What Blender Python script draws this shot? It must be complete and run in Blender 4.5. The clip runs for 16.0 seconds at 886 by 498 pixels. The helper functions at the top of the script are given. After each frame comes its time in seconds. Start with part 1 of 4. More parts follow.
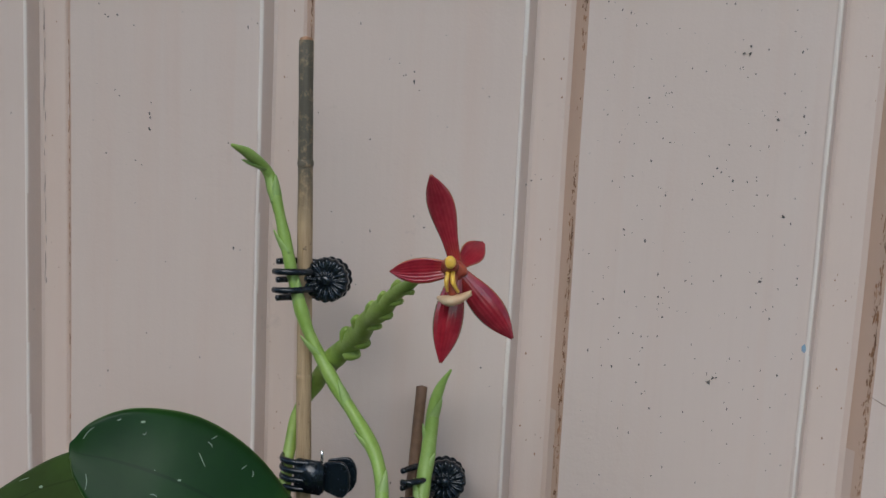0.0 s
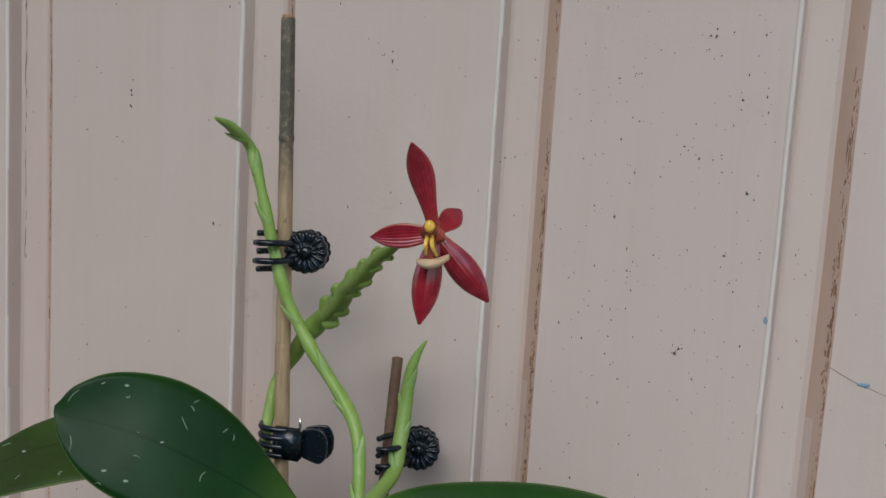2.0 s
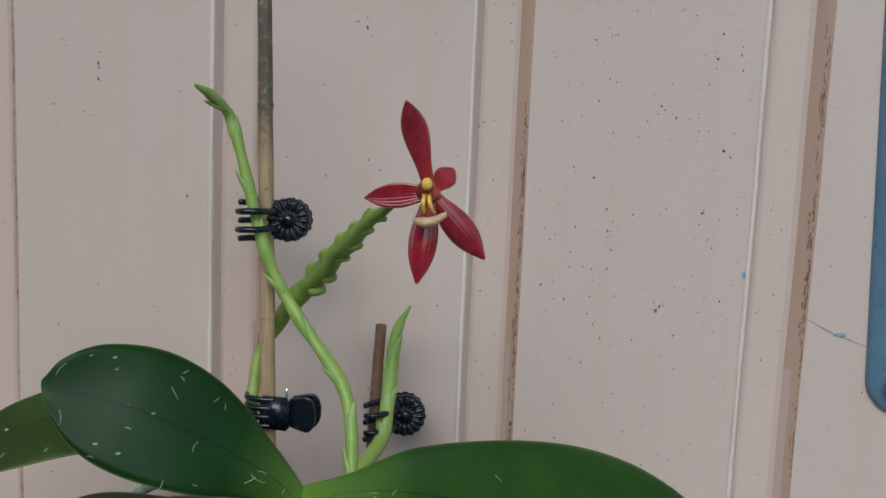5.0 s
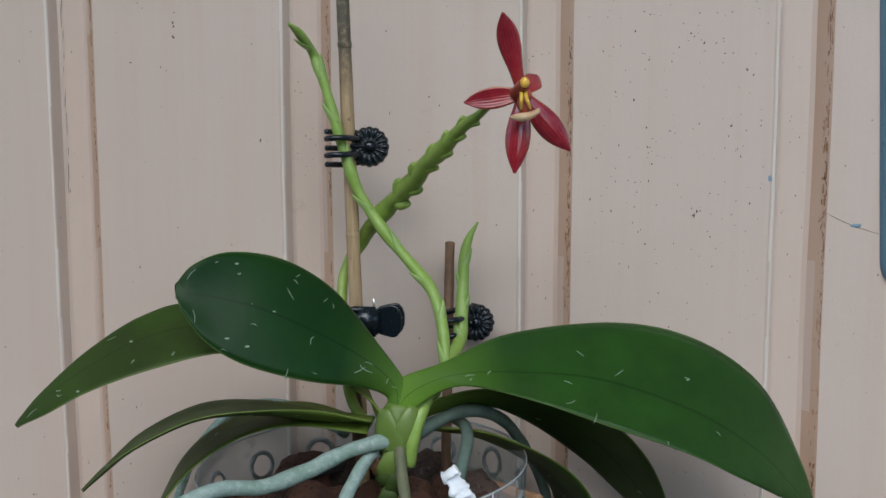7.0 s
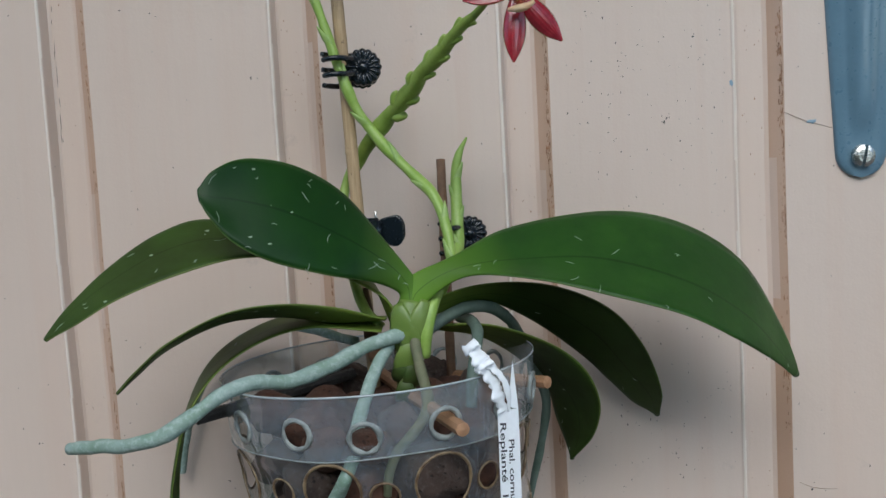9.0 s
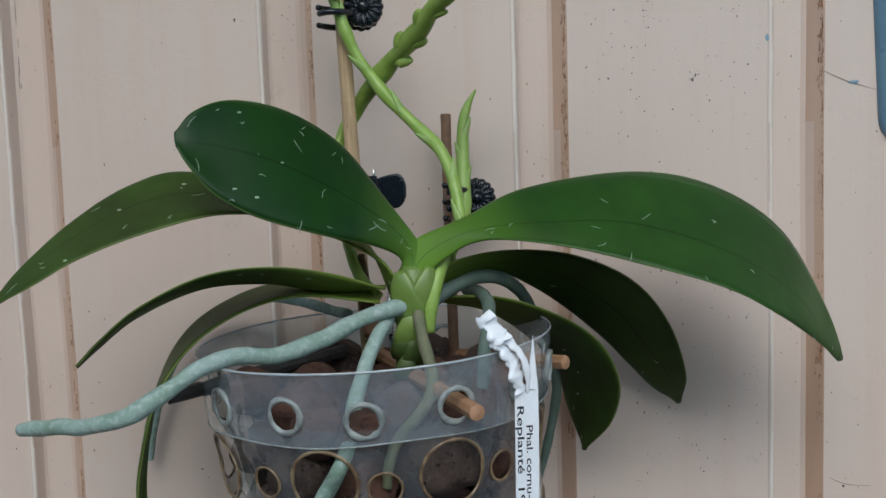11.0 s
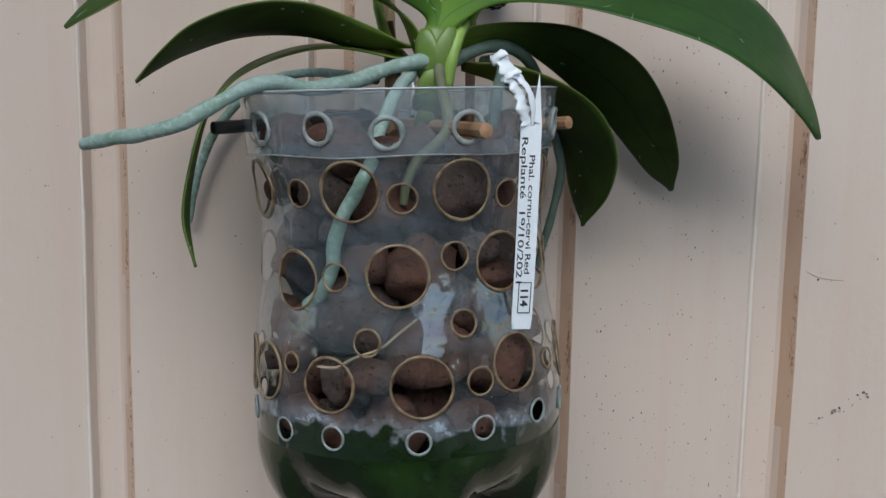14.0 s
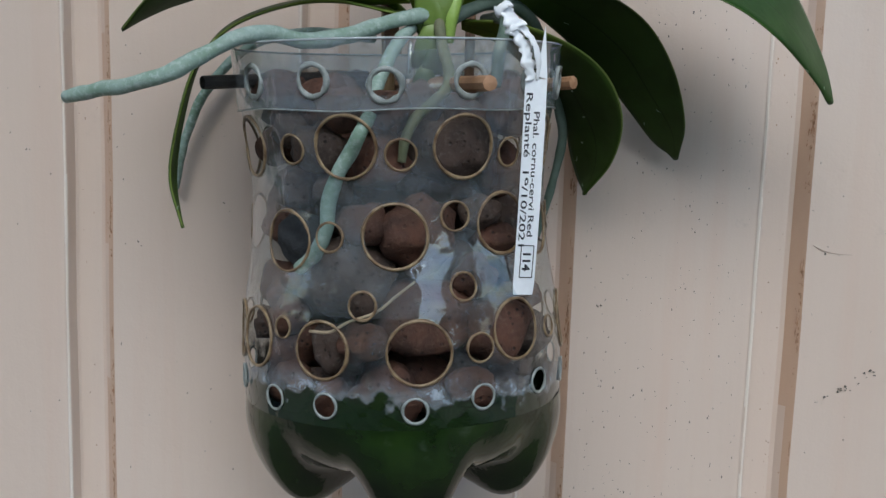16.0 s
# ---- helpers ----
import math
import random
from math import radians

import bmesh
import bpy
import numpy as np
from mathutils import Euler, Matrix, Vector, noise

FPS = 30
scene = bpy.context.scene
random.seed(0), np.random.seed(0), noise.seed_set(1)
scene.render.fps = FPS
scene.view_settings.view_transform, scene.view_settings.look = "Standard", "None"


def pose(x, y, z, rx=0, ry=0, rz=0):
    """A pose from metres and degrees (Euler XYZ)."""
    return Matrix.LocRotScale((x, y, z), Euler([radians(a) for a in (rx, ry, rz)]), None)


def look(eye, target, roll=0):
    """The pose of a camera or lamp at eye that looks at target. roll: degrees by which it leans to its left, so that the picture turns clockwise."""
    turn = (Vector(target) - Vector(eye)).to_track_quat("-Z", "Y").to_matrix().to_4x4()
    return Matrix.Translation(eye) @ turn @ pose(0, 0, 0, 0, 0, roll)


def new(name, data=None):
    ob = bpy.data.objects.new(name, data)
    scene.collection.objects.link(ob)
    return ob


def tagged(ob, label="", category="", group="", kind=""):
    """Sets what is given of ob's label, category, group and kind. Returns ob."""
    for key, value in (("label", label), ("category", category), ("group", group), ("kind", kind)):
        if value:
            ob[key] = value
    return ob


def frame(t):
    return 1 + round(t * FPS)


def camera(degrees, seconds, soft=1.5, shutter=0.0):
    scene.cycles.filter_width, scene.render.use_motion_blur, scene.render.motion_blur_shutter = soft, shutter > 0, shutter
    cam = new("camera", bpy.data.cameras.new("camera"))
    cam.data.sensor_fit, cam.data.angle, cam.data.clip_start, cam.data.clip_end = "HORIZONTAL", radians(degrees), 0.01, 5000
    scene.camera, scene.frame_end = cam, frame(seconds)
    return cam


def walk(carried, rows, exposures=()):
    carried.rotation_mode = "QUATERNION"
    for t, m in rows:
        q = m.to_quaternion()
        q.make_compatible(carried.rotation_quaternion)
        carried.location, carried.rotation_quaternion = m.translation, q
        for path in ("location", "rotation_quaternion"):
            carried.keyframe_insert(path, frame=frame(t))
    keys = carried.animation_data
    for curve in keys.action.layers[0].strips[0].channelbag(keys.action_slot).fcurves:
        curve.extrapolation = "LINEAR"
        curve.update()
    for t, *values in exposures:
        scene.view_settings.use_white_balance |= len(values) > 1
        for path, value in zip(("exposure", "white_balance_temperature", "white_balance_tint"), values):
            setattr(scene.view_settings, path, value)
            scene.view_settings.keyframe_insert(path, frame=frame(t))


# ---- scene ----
cam = camera(45.8, 16.0)
EXPOSURES = [(0, 1.07, 6130, 8), (3.7, 1.13, 6130, 8), (6, 1.15, 6160, 7), (9, 1.31, 6160, 5), (11.3, 1.27, 6160, 5), (16, 1.30, 6180, 5)]
PATH = [
    (0, (0.038, -0.344, 0.396), (-0.549, 1.545, 0.105), 2.7),
    (0.5, (0.035, -0.344, 0.394), (-0.536, 1.551, 0.107), 3.0),
    (1, (0.036, -0.35, 0.391), (-0.522, 1.549, 0.099), 3.3),
    (1.5, (0.041, -0.353, 0.392), (-0.499, 1.551, 0.105), 3.3),
    (2, (0.039, -0.356, 0.388), (-0.489, 1.552, 0.104), 3.4),
    (2.5, (0.037, -0.357, 0.387), (-0.477, 1.555, 0.1), 3.4),
    (3, (0.032, -0.359, 0.388), (-0.46, 1.557, 0.094), 3.3),
    (3.5, (0.028, -0.359, 0.389), (-0.427, 1.565, 0.084), 3.1),
    (3.7, (0.027, -0.358, 0.386), (-0.412, 1.569, 0.079), 3.0),
    (5.8, (0.019, -0.373, 0.374), (-0.357, 1.57, 0.08), 1.8),
    (6, (0.013, -0.383, 0.369), (-0.348, 1.564, 0.093), 1.6),
    (6.5, (-0.003, -0.405, 0.362), (-0.335, 1.551, 0.111), 0.9),
    (7, (-0.013, -0.416, 0.346), (-0.304, 1.546, 0.094), -0.1),
    (7.5, (-0.019, -0.435, 0.355), (-0.263, 1.534, 0.104), -1.1),
    (8, (-0.023, -0.44, 0.341), (-0.213, 1.538, 0.11), -2.0),
    (8.5, (-0.027, -0.453, 0.324), (-0.183, 1.531, 0.128), -2.9),
    (9, (-0.041, -0.448, 0.301), (-0.178, 1.538, 0.113), -3.2),
    (9.2, (-0.043, -0.443, 0.296), (-0.177, 1.544, 0.114), -3.2),
    (11.3, (-0.058, -0.405, 0.284), (-0.132, 1.583, 0.069), -1.9),
    (11.5, (-0.058, -0.41, 0.279), (-0.14, 1.576, 0.057), -1.8),
    (12, (-0.057, -0.427, 0.241), (-0.144, 1.559, 0.023), -1.3),
    (12.5, (-0.056, -0.446, 0.225), (-0.159, 1.536, -0.017), -0.8),
    (13, (-0.054, -0.452, 0.224), (-0.168, 1.528, -0.032), -0.2),
    (13.5, (-0.055, -0.457, 0.218), (-0.172, 1.522, -0.048), 0.4),
    (14, (-0.054, -0.454, 0.221), (-0.17, 1.522, -0.061), 1.0),
    (14.5, (-0.057, -0.452, 0.216), (-0.172, 1.523, -0.077), 1.3),
    (15, (-0.059, -0.442, 0.202), (-0.168, 1.532, -0.103), 1.7),
    (15.5, (-0.058, -0.44, 0.202), (-0.159, 1.536, -0.091), 1.7),
    (16, (-0.059, -0.441, 0.206), (-0.147, 1.538, -0.075), 1.7),
]
walk(cam, [(t, look(eye, target, roll)) for t, eye, target, roll in PATH], EXPOSURES)

# ---- light ----
world = bpy.data.worlds.new("sky")
scene.world = world
world.use_nodes = True
wn = world.node_tree
sky = wn.nodes.new("ShaderNodeTexSky")
sky.sky_type, sky.sun_disc = "NISHITA", False
sky.sun_elevation, sky.sun_rotation = radians(43.6), radians(180)
wn.links.new(sky.outputs[0], wn.nodes["Background"].inputs[0])
wn.nodes["Background"].inputs[1].default_value = 0.11
sun_data = bpy.data.lights.new("sun", "SUN")
sun_data.energy, sun_data.angle, sun_data.color = 1.25, radians(56), (1.0, 0.97, 0.925)
sun = new("sun", sun_data)
sun.matrix_world = look((0.0, -0.84, 0.80), (0, 0, 0))


# ---- materials ----
class Nodes:
    """A small writer of node trees."""

    def __init__(self, name):
        self.mat = bpy.data.materials.new(name)
        self.mat.use_nodes = True
        self.tree = self.mat.node_tree
        self.bsdf = self.tree.nodes["Principled BSDF"]
        self.out = self.tree.nodes["Material Output"]

    def put(self, target, value):
        if hasattr(value, "is_linked"):
            self.tree.links.new(value, target)
        elif isinstance(value, (tuple, list)) and len(value) == 3 and target.type == "RGBA":
            target.default_value = (*value, 1)
        else:
            target.default_value = value

    def node(self, kind, out=0, props=None, **inputs):
        n = self.tree.nodes.new("ShaderNode" + kind)
        for k, v in (props or {}).items():
            setattr(n, k, v)
        for k, v in inputs.items():
            self.put(n.inputs[int(k[1:])] if k[0] == "i" and k[1:].isdigit() else n.inputs[k.replace("_", " ")], v)
        return n.outputs[out]

    def place(self, scale=(1, 1, 1), source="Object"):
        co = self.tree.nodes.new("ShaderNodeTexCoord").outputs[source]
        return self.node("Mapping", Vector=co, Scale=scale)

    def noise(self, scale, detail=4, rough=0.55, at=None, out=0):
        return self.node("TexNoise", out, Vector=at or self.place(), Scale=scale, Detail=detail, Roughness=rough)

    def ramp(self, fac, *stops):
        n = self.tree.nodes.new("ShaderNodeValToRGB")
        els = n.color_ramp.elements
        while len(els) < len(stops):
            els.new(0.5)
        for e, (p, c) in zip(els, stops):
            e.position, e.color = p, (*c, 1) if isinstance(c, tuple) else (c, c, c, 1)
        self.put(n.inputs[0], fac)
        return n.outputs[0]

    def mix(self, fac, a, b, blend="MIX"):
        n = self.tree.nodes.new("ShaderNodeMix")
        n.data_type, n.blend_type = "RGBA", blend
        self.put(n.inputs[0], fac), self.put(n.inputs[6], a), self.put(n.inputs[7], b)
        return n.outputs[2]

    def math(self, op, a, b=0.0, c=0.0):
        return self.node("Math", props={"operation": op}, i0=a, i1=b, i2=c)

    def bump(self, height, strength, distance=0.001):
        return self.node("Bump", Height=height, Strength=strength, Distance=distance)

    def set(self, **inputs):
        for k, v in inputs.items():
            self.put(self.bsdf.inputs[k.replace("_", " ")], v)
        return self.mat


def clay(name, a, b, dust):
    """Fired clay: pitted skin with paler dust and darker burnt patches."""
    m = Nodes(name)
    n1, n2 = m.noise(90, 4), m.noise(520, 6, 0.65)
    col = m.mix(m.ramp(n1, (0.35, 0.0), (0.65, 1.0)), a, b)
    col = m.mix(m.ramp(n2, (0.52, 0.0), (0.72, 0.6)), col, dust)
    pit = m.ramp(m.node("TexVoronoi", 0, Vector=m.place(), Scale=420), (0.10, 0.0), (0.32, 1.0))
    keep = m.ramp(m.noise(160, 2), (0.42, 1.0), (0.55, 0.0))
    hole = m.math("MAXIMUM", pit, keep)
    col = m.mix(hole, tuple(0.3 * c for c in b), col)
    return m.set(Base_Color=col, Roughness=0.82, Normal=m.bump(m.math("ADD", n2, hole), 0.7, 0.0009))


def simple(name, a, b, scale, rough=0.5, bump=0.2, metal=0.0, coat=0.0, distance=0.0005, spec=0.5):
    m = Nodes(name)
    n1, n2 = m.noise(scale), m.noise(scale * 6, 5)
    col = m.mix(m.ramp(n1, (0.35, 0.0), (0.65, 1.0)), a, b)
    col = m.mix(m.math("MULTIPLY", n2, 0.35), col, tuple(c * 0.55 for c in a))
    return m.set(Base_Color=col, Roughness=m.math("MULTIPLY_ADD", n2, 0.25, rough - 0.12), Metallic=metal, Coat_Weight=coat, Specular_IOR_Level=spec,
                 Normal=m.bump(n2, bump, distance))


def wall_paint(name, tone_a, tone_b):
    m = Nodes(name)
    broad = m.noise(3.0, 3, at=m.place((1, 1, 0.5)))
    fine = m.noise(900, 3)
    col = m.mix(m.ramp(broad, (0.35, 0.0), (0.68, 1.0)), tone_a, tone_b)
    streak = m.noise(30, 4, at=m.place((3.0, 1, 0.12)))
    col = m.mix(m.ramp(streak, (0.50, 0.0), (0.75, 0.45)), col, (0.60, 0.45, 0.365))
    brush = m.noise(420, 3, at=m.place((1.0, 1.0, 0.06)))
    col = m.mix(m.ramp(brush, (0.45, 0.0), (0.75, 0.08)), col, tuple(0.82 * c for c in tone_a))
    smudge = m.math("MULTIPLY", m.ramp(m.noise(55, 6, 0.7), (0.63, 0.0), (0.74, 0.5)), m.ramp(m.noise(6, 2), (0.45, 0.0), (0.6, 1.0)))
    col = m.mix(smudge, col, (0.40, 0.33, 0.29))
    # fly specks and chips of dirt, denser in some patches
    cell = m.node("TexVoronoi", 0, Vector=m.place(), Scale=150)
    keep = m.node("TexVoronoi", 1, Vector=m.place(), Scale=150)
    lot = m.node("SeparateColor", 0, i0=keep)
    size = m.math("MULTIPLY", m.math("GREATER_THAN", lot, 0.90), m.math("MULTIPLY_ADD", lot, 0.7, -0.58))
    patch = m.ramp(m.noise(9, 2), (0.46, 0.0), (0.56, 1.0))
    dot = m.math("MULTIPLY", m.math("LESS_THAN", m.math("ADD", cell, m.math("MULTIPLY", fine, 0.08)), size), patch)
    col = m.mix(m.math("MULTIPLY", dot, 0.8), col, (0.10, 0.085, 0.075))
    return m.set(Base_Color=col, Roughness=m.math("MULTIPLY_ADD", broad, 0.2, 0.28),
                 Normal=m.bump(m.math("ADD", m.math("MULTIPLY", fine, 0.2), m.math("ADD", m.noise(70, 4), m.math("MULTIPLY", brush, 0.10))), 0.26, 0.0012))


def dirt_line():
    return simple("edge_dirt", (0.40, 0.21, 0.11), (0.20, 0.11, 0.065), 220, 0.8, 0.4)


def leaf_skin(name, top, deep, base, under, rough=0.24):
    m = Nodes(name)
    uv = m.node("SeparateXYZ", 0, i0=m.place(source="UV"))
    along = m.node("SeparateXYZ", 1, i0=m.place(source="UV"))
    cloud = m.noise(45, 5)
    col = m.mix(m.ramp(cloud, (0.38, 0.0), (0.62, 1.0)), top, deep)
    col = m.mix(m.ramp(along, (0.0, 1.0), (0.14, 0.85), (0.36, 0.0)), col, base)
    vein = m.math("ABSOLUTE", m.math("SUBTRACT", uv, 0.5))
    col = m.mix(m.math("MULTIPLY", m.math("LESS_THAN", vein, 0.012), 0.55), col, tuple(0.5 * c for c in deep))
    edge = m.math("GREATER_THAN", vein, 0.488)
    col = m.mix(m.math("MULTIPLY", edge, 0.5), col, under)
    # small pale scars and lint
    fleck = m.node("TexVoronoi", 0, Vector=m.place((1, 1, 2.2)), Scale=170)
    pick = m.node("SeparateColor", 0, i0=m.node("TexVoronoi", 1, Vector=m.place((1, 1, 2.2)), Scale=170))
    scar = m.math("MULTIPLY", m.math("GREATER_THAN", pick, 0.945), m.math("LESS_THAN", fleck, 0.13))
    col = m.mix(m.math("MULTIPLY", scar, 0.75), col, (0.35, 0.45, 0.32))
    lines = m.node("TexWave", 0, Vector=m.node("CombineXYZ", 0, i0=uv, i1=0.0, i2=0.0), Scale=2.5)
    rel = m.math("ADD", m.math("MULTIPLY", lines, 0.02), m.math("ADD", m.noise(120, 3), m.math("MULTIPLY", scar, 1.5)))
    return m.set(Base_Color=col, Roughness=m.math("MULTIPLY_ADD", cloud, 0.22, rough), Specular_IOR_Level=0.14,
                 Subsurface_Weight=0.08, Subsurface_Radius=(0.002, 0.004, 0.001), Normal=m.bump(rel, 0.25, 0.0006))


def petal_skin():
    m = Nodes("petal")
    uv = m.node("SeparateXYZ", 0, i0=m.place(source="UV"))
    along = m.node("SeparateXYZ", 1, i0=m.place(source="UV"))
    cloud = m.noise(260, 4)
    col = m.mix(m.ramp(cloud, (0.35, 0.0), (0.7, 1.0)), (0.23, 0.008, 0.018), (0.33, 0.020, 0.030))
    vein = m.node("TexWave", 0, Vector=m.node("CombineXYZ", 0, i0=uv, i1=m.math("MULTIPLY", along, 0.1), i2=0.0), Scale=2.2, Distortion=0.8)
    col = m.mix(m.math("MULTIPLY", vein, 0.10), col, (0.15, 0.004, 0.014))
    vee = m.math("ABSOLUTE", m.math("SUBTRACT", uv, 0.5))
    col = m.mix(m.ramp(m.math("MAXIMUM", m.math("MULTIPLY", vee, 2.0), m.math("POWER", along, 6.0)), (0.9, 0.0), (1.0, 0.6)), col, (0.45, 0.24, 0.09))
    col = m.mix(m.ramp(along, (0.02, 0.75), (0.30, 0.0)), col, (0.34, 0.045, 0.022))
    return m.set(Base_Color=col, Roughness=0.22, Specular_IOR_Level=0.6, Coat_Weight=0.45, Coat_Roughness=0.14, 
                 Normal=m.bump(m.math("ADD", m.math("MULTIPLY", vein, 0.35), m.math("MULTIPLY", cloud, 0.9)), 0.4, 0.0005))


def clear_plastic(name, haze, stain, algae=False):
    m = Nodes(name)
    t = m.tree
    clear = m.node("BsdfTransparent", Color=(0.90, 0.94, 0.93))
    rel = m.bump(m.math("ADD", m.noise(48, 2), m.math("MULTIPLY", m.noise(330, 2), 0.04)), 0.6, 0.0045)
    shine = m.node("BsdfGlossy", Color=(0.95, 0.97, 1.0), Roughness=0.025, Normal=rel)
    facing = m.node("LayerWeight", 1, Blend=0.5)
    fres = m.math("MULTIPLY_ADD", m.math("POWER", facing, 4.0), 0.85, 0.085)
    clouds = m.ramp(m.noise(120 if algae else 55, 8, 0.7), (0.48, 0.0), (0.70 if algae else 0.78, 1.0))
    # Even bluish film: sky reflection put into the colour; clouds are mineral stain.
    amount, tint = m.math("MULTIPLY_ADD", clouds, stain, haze), (0.48, 0.55, 0.62)
    if algae:
        # limescale thins out upwards; green growth below it with a ragged upper edge
        up = m.node("SeparateXYZ", 2, i0=m.place())
        chalk = m.ramp(m.math("MULTIPLY_ADD", m.math("ADD", up, m.math("MULTIPLY_ADD", m.noise(70, 5), 0.016, -0.008)), 50.0, -5.4), (0.15, 1.0), (0.55, 0.0))
        amount = m.math("MULTIPLY_ADD", clouds, m.math("MULTIPLY_ADD", chalk, stain, 0.08), m.math("MULTIPLY_ADD", chalk, haze, 0.02))
        high = m.math("ADD", up, m.math("MULTIPLY_ADD", m.noise(90, 6), 0.030, -0.015))
        grown = m.ramp(m.math("MULTIPLY_ADD", high, 50.0, -5.25), (0.20, 1.0), (0.42, 0.0))
        amount = m.math("MAXIMUM", amount, m.math("MULTIPLY", grown, 0.93))
        tint = m.mix(grown, tint, (0.010, 0.020, 0.006))
    moss = m.ramp(m.noise(34, 5, 0.6), (0.57, 0.0), (0.70, 0.55))
    if not algae:
        amount, tint = m.math("MAXIMUM", amount, moss), m.mix(moss, tint, (0.020, 0.045, 0.012))
    film = m.node("BsdfDiffuse", Color=tint)
    a = t.nodes.new("ShaderNodeMixShader")
    m.put(a.inputs[0], amount), m.put(a.inputs[1], clear), m.put(a.inputs[2], film)
    b = t.nodes.new("ShaderNodeMixShader")
    m.put(b.inputs[0], fres), m.put(b.inputs[1], a.outputs[0]), m.put(b.inputs[2], shine)
    m.put(m.out.inputs[0], b.outputs[0])
    return m.mat


def green_base_plastic():
    m = Nodes("algae_green_plastic")
    n1, n2 = m.noise(48, 5), m.noise(150, 5)
    col = m.mix(m.ramp(n1, (0.38, 0.0), (0.66, 1.0)), (0.004, 0.010, 0.003), (0.014, 0.030, 0.006))
    col = m.mix(m.ramp(n2, (0.64, 0.0), (0.8, 0.2)), col, (0.10, 0.12, 0.10))
    return m.set(Base_Color=col, Roughness=0.06, Specular_IOR_Level=0.36,
                 Normal=m.bump(n1, 0.25, 0.003))


def bamboo():
    m = Nodes("bamboo")
    grain = m.noise(60, 6, at=m.place((18, 18, 0.7)))
    col = m.mix(m.ramp(grain, (0.3, 0.0), (0.7, 1.0)), (0.46, 0.335, 0.19), (0.30, 0.20, 0.105))
    z = m.node("SeparateXYZ", 2, i0=m.place())
    mould = m.math("MULTIPLY", m.ramp(z, (0.350, 0.0), (0.372, 1.0)), m.ramp(m.noise(300, 6, 0.7), (0.28, 0.0), (0.48, 1.0)))
    col = m.mix(m.math("MULTIPLY", mould, 0.85), col, (0.045, 0.05, 0.04))
    speck = m.ramp(m.noise(420, 4), (0.64, 0.0), (0.7, 0.7))
    col = m.mix(speck, col, (0.07, 0.045, 0.03))
    return m.set(Base_Color=col, Roughness=0.62, Normal=m.bump(grain, 0.5, 0.0006))


def root_skin():
    m = Nodes("velamen")
    n1, n2 = m.noise(70, 4), m.noise(420, 5, 0.65)
    col = m.mix(m.ramp(n1, (0.4, 0.0), (0.68, 1.0)), (0.25, 0.34, 0.30), (0.16, 0.25, 0.18))
    col = m.mix(m.ramp(n2, (0.47, 0.0), (0.66, 0.65)), col, (0.40, 0.48, 0.46))
    return m.set(Base_Color=col, Roughness=0.7, Normal=m.bump(n2, 0.5, 0.0006))


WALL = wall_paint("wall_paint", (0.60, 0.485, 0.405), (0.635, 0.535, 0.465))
# Pinker copy of the wall paint: bounced light plus some dirt put into colour.
BOUNCE_PINK = wall_paint("bounce_pink_paint", (0.595, 0.465, 0.38), (0.63, 0.51, 0.435))
# Lighter copy of the wall paint: the lip's highlight put into colour.
LIP_GLINT = wall_paint("lip_glint_paint", (0.72, 0.64, 0.56), (0.76, 0.69, 0.61))
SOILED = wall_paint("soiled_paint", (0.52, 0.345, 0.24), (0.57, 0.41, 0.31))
SCRAPE = simple("scraped_paint", (0.46, 0.35, 0.28), (0.36, 0.27, 0.21), 300, 0.8, 0.4)
EDGE = dirt_line()
SPECK = simple("dark_speck", (0.075, 0.07, 0.065), (0.13, 0.12, 0.11), 700, 0.8, 0.5)
# Lighter copy of the deep green: this upturned leaf's light is in the colour.
LEAF_LIT = leaf_skin("leaf_lit_green", (0.022, 0.070, 0.011), (0.016, 0.052, 0.009), (0.13, 0.25, 0.030), (0.13, 0.20, 0.06))
LEAF_DARK = leaf_skin("leaf_deep_green", (0.0110, 0.043, 0.0072), (0.0078, 0.033, 0.006), (0.10, 0.20, 0.028), (0.13, 0.20, 0.06))
LEAF_OLD = leaf_skin("leaf_olive", (0.033, 0.064, 0.011), (0.026, 0.046, 0.009), (0.14, 0.20, 0.03), (0.20, 0.25, 0.07), 0.45)
# Brightened yellow-green: light on and through the drooping leaf is in the colour.
LEAF_LIT_THIN = leaf_skin("leaf_lit_yellow_green", (0.075, 0.130, 0.020), (0.058, 0.095, 0.018), (0.14, 0.20, 0.03), (0.24, 0.30, 0.08), 0.40)
SPIKE = simple("spike_green", (0.23, 0.37, 0.06), (0.30, 0.44, 0.10), 160, 0.42, 0.2)
SPIKE_DARK = simple("spike_olive", (0.20, 0.30, 0.045), (0.28, 0.39, 0.075), 140, 0.45, 0.2)
BRACT = simple("bract_green", (0.24, 0.38, 0.09), (0.30, 0.42, 0.13), 200, 0.45, 0.2)
STEM = simple("stem_green", (0.13, 0.21, 0.038), (0.19, 0.27, 0.065), 80, 0.4, 0.2)
STEM_LOW = simple("old_stem_green", (0.045, 0.085, 0.016), (0.085, 0.12, 0.03), 120, 0.5, 0.3)
ROOT_TAN = simple("dry_root_tan", (0.17, 0.17, 0.10), (0.12, 0.14, 0.075), 220, 0.7, 0.6)
# Darker root copy: the shade these two roots lie in is put into colour.
ROOT_SHADED = simple("shaded_root_green", (0.085, 0.13, 0.10), (0.13, 0.18, 0.15), 160, 0.65, 0.4)
PETAL = petal_skin()
LIP = simple("lip_cream", (0.66, 0.50, 0.30), (0.60, 0.36, 0.20), 260, 0.45, 0.3)
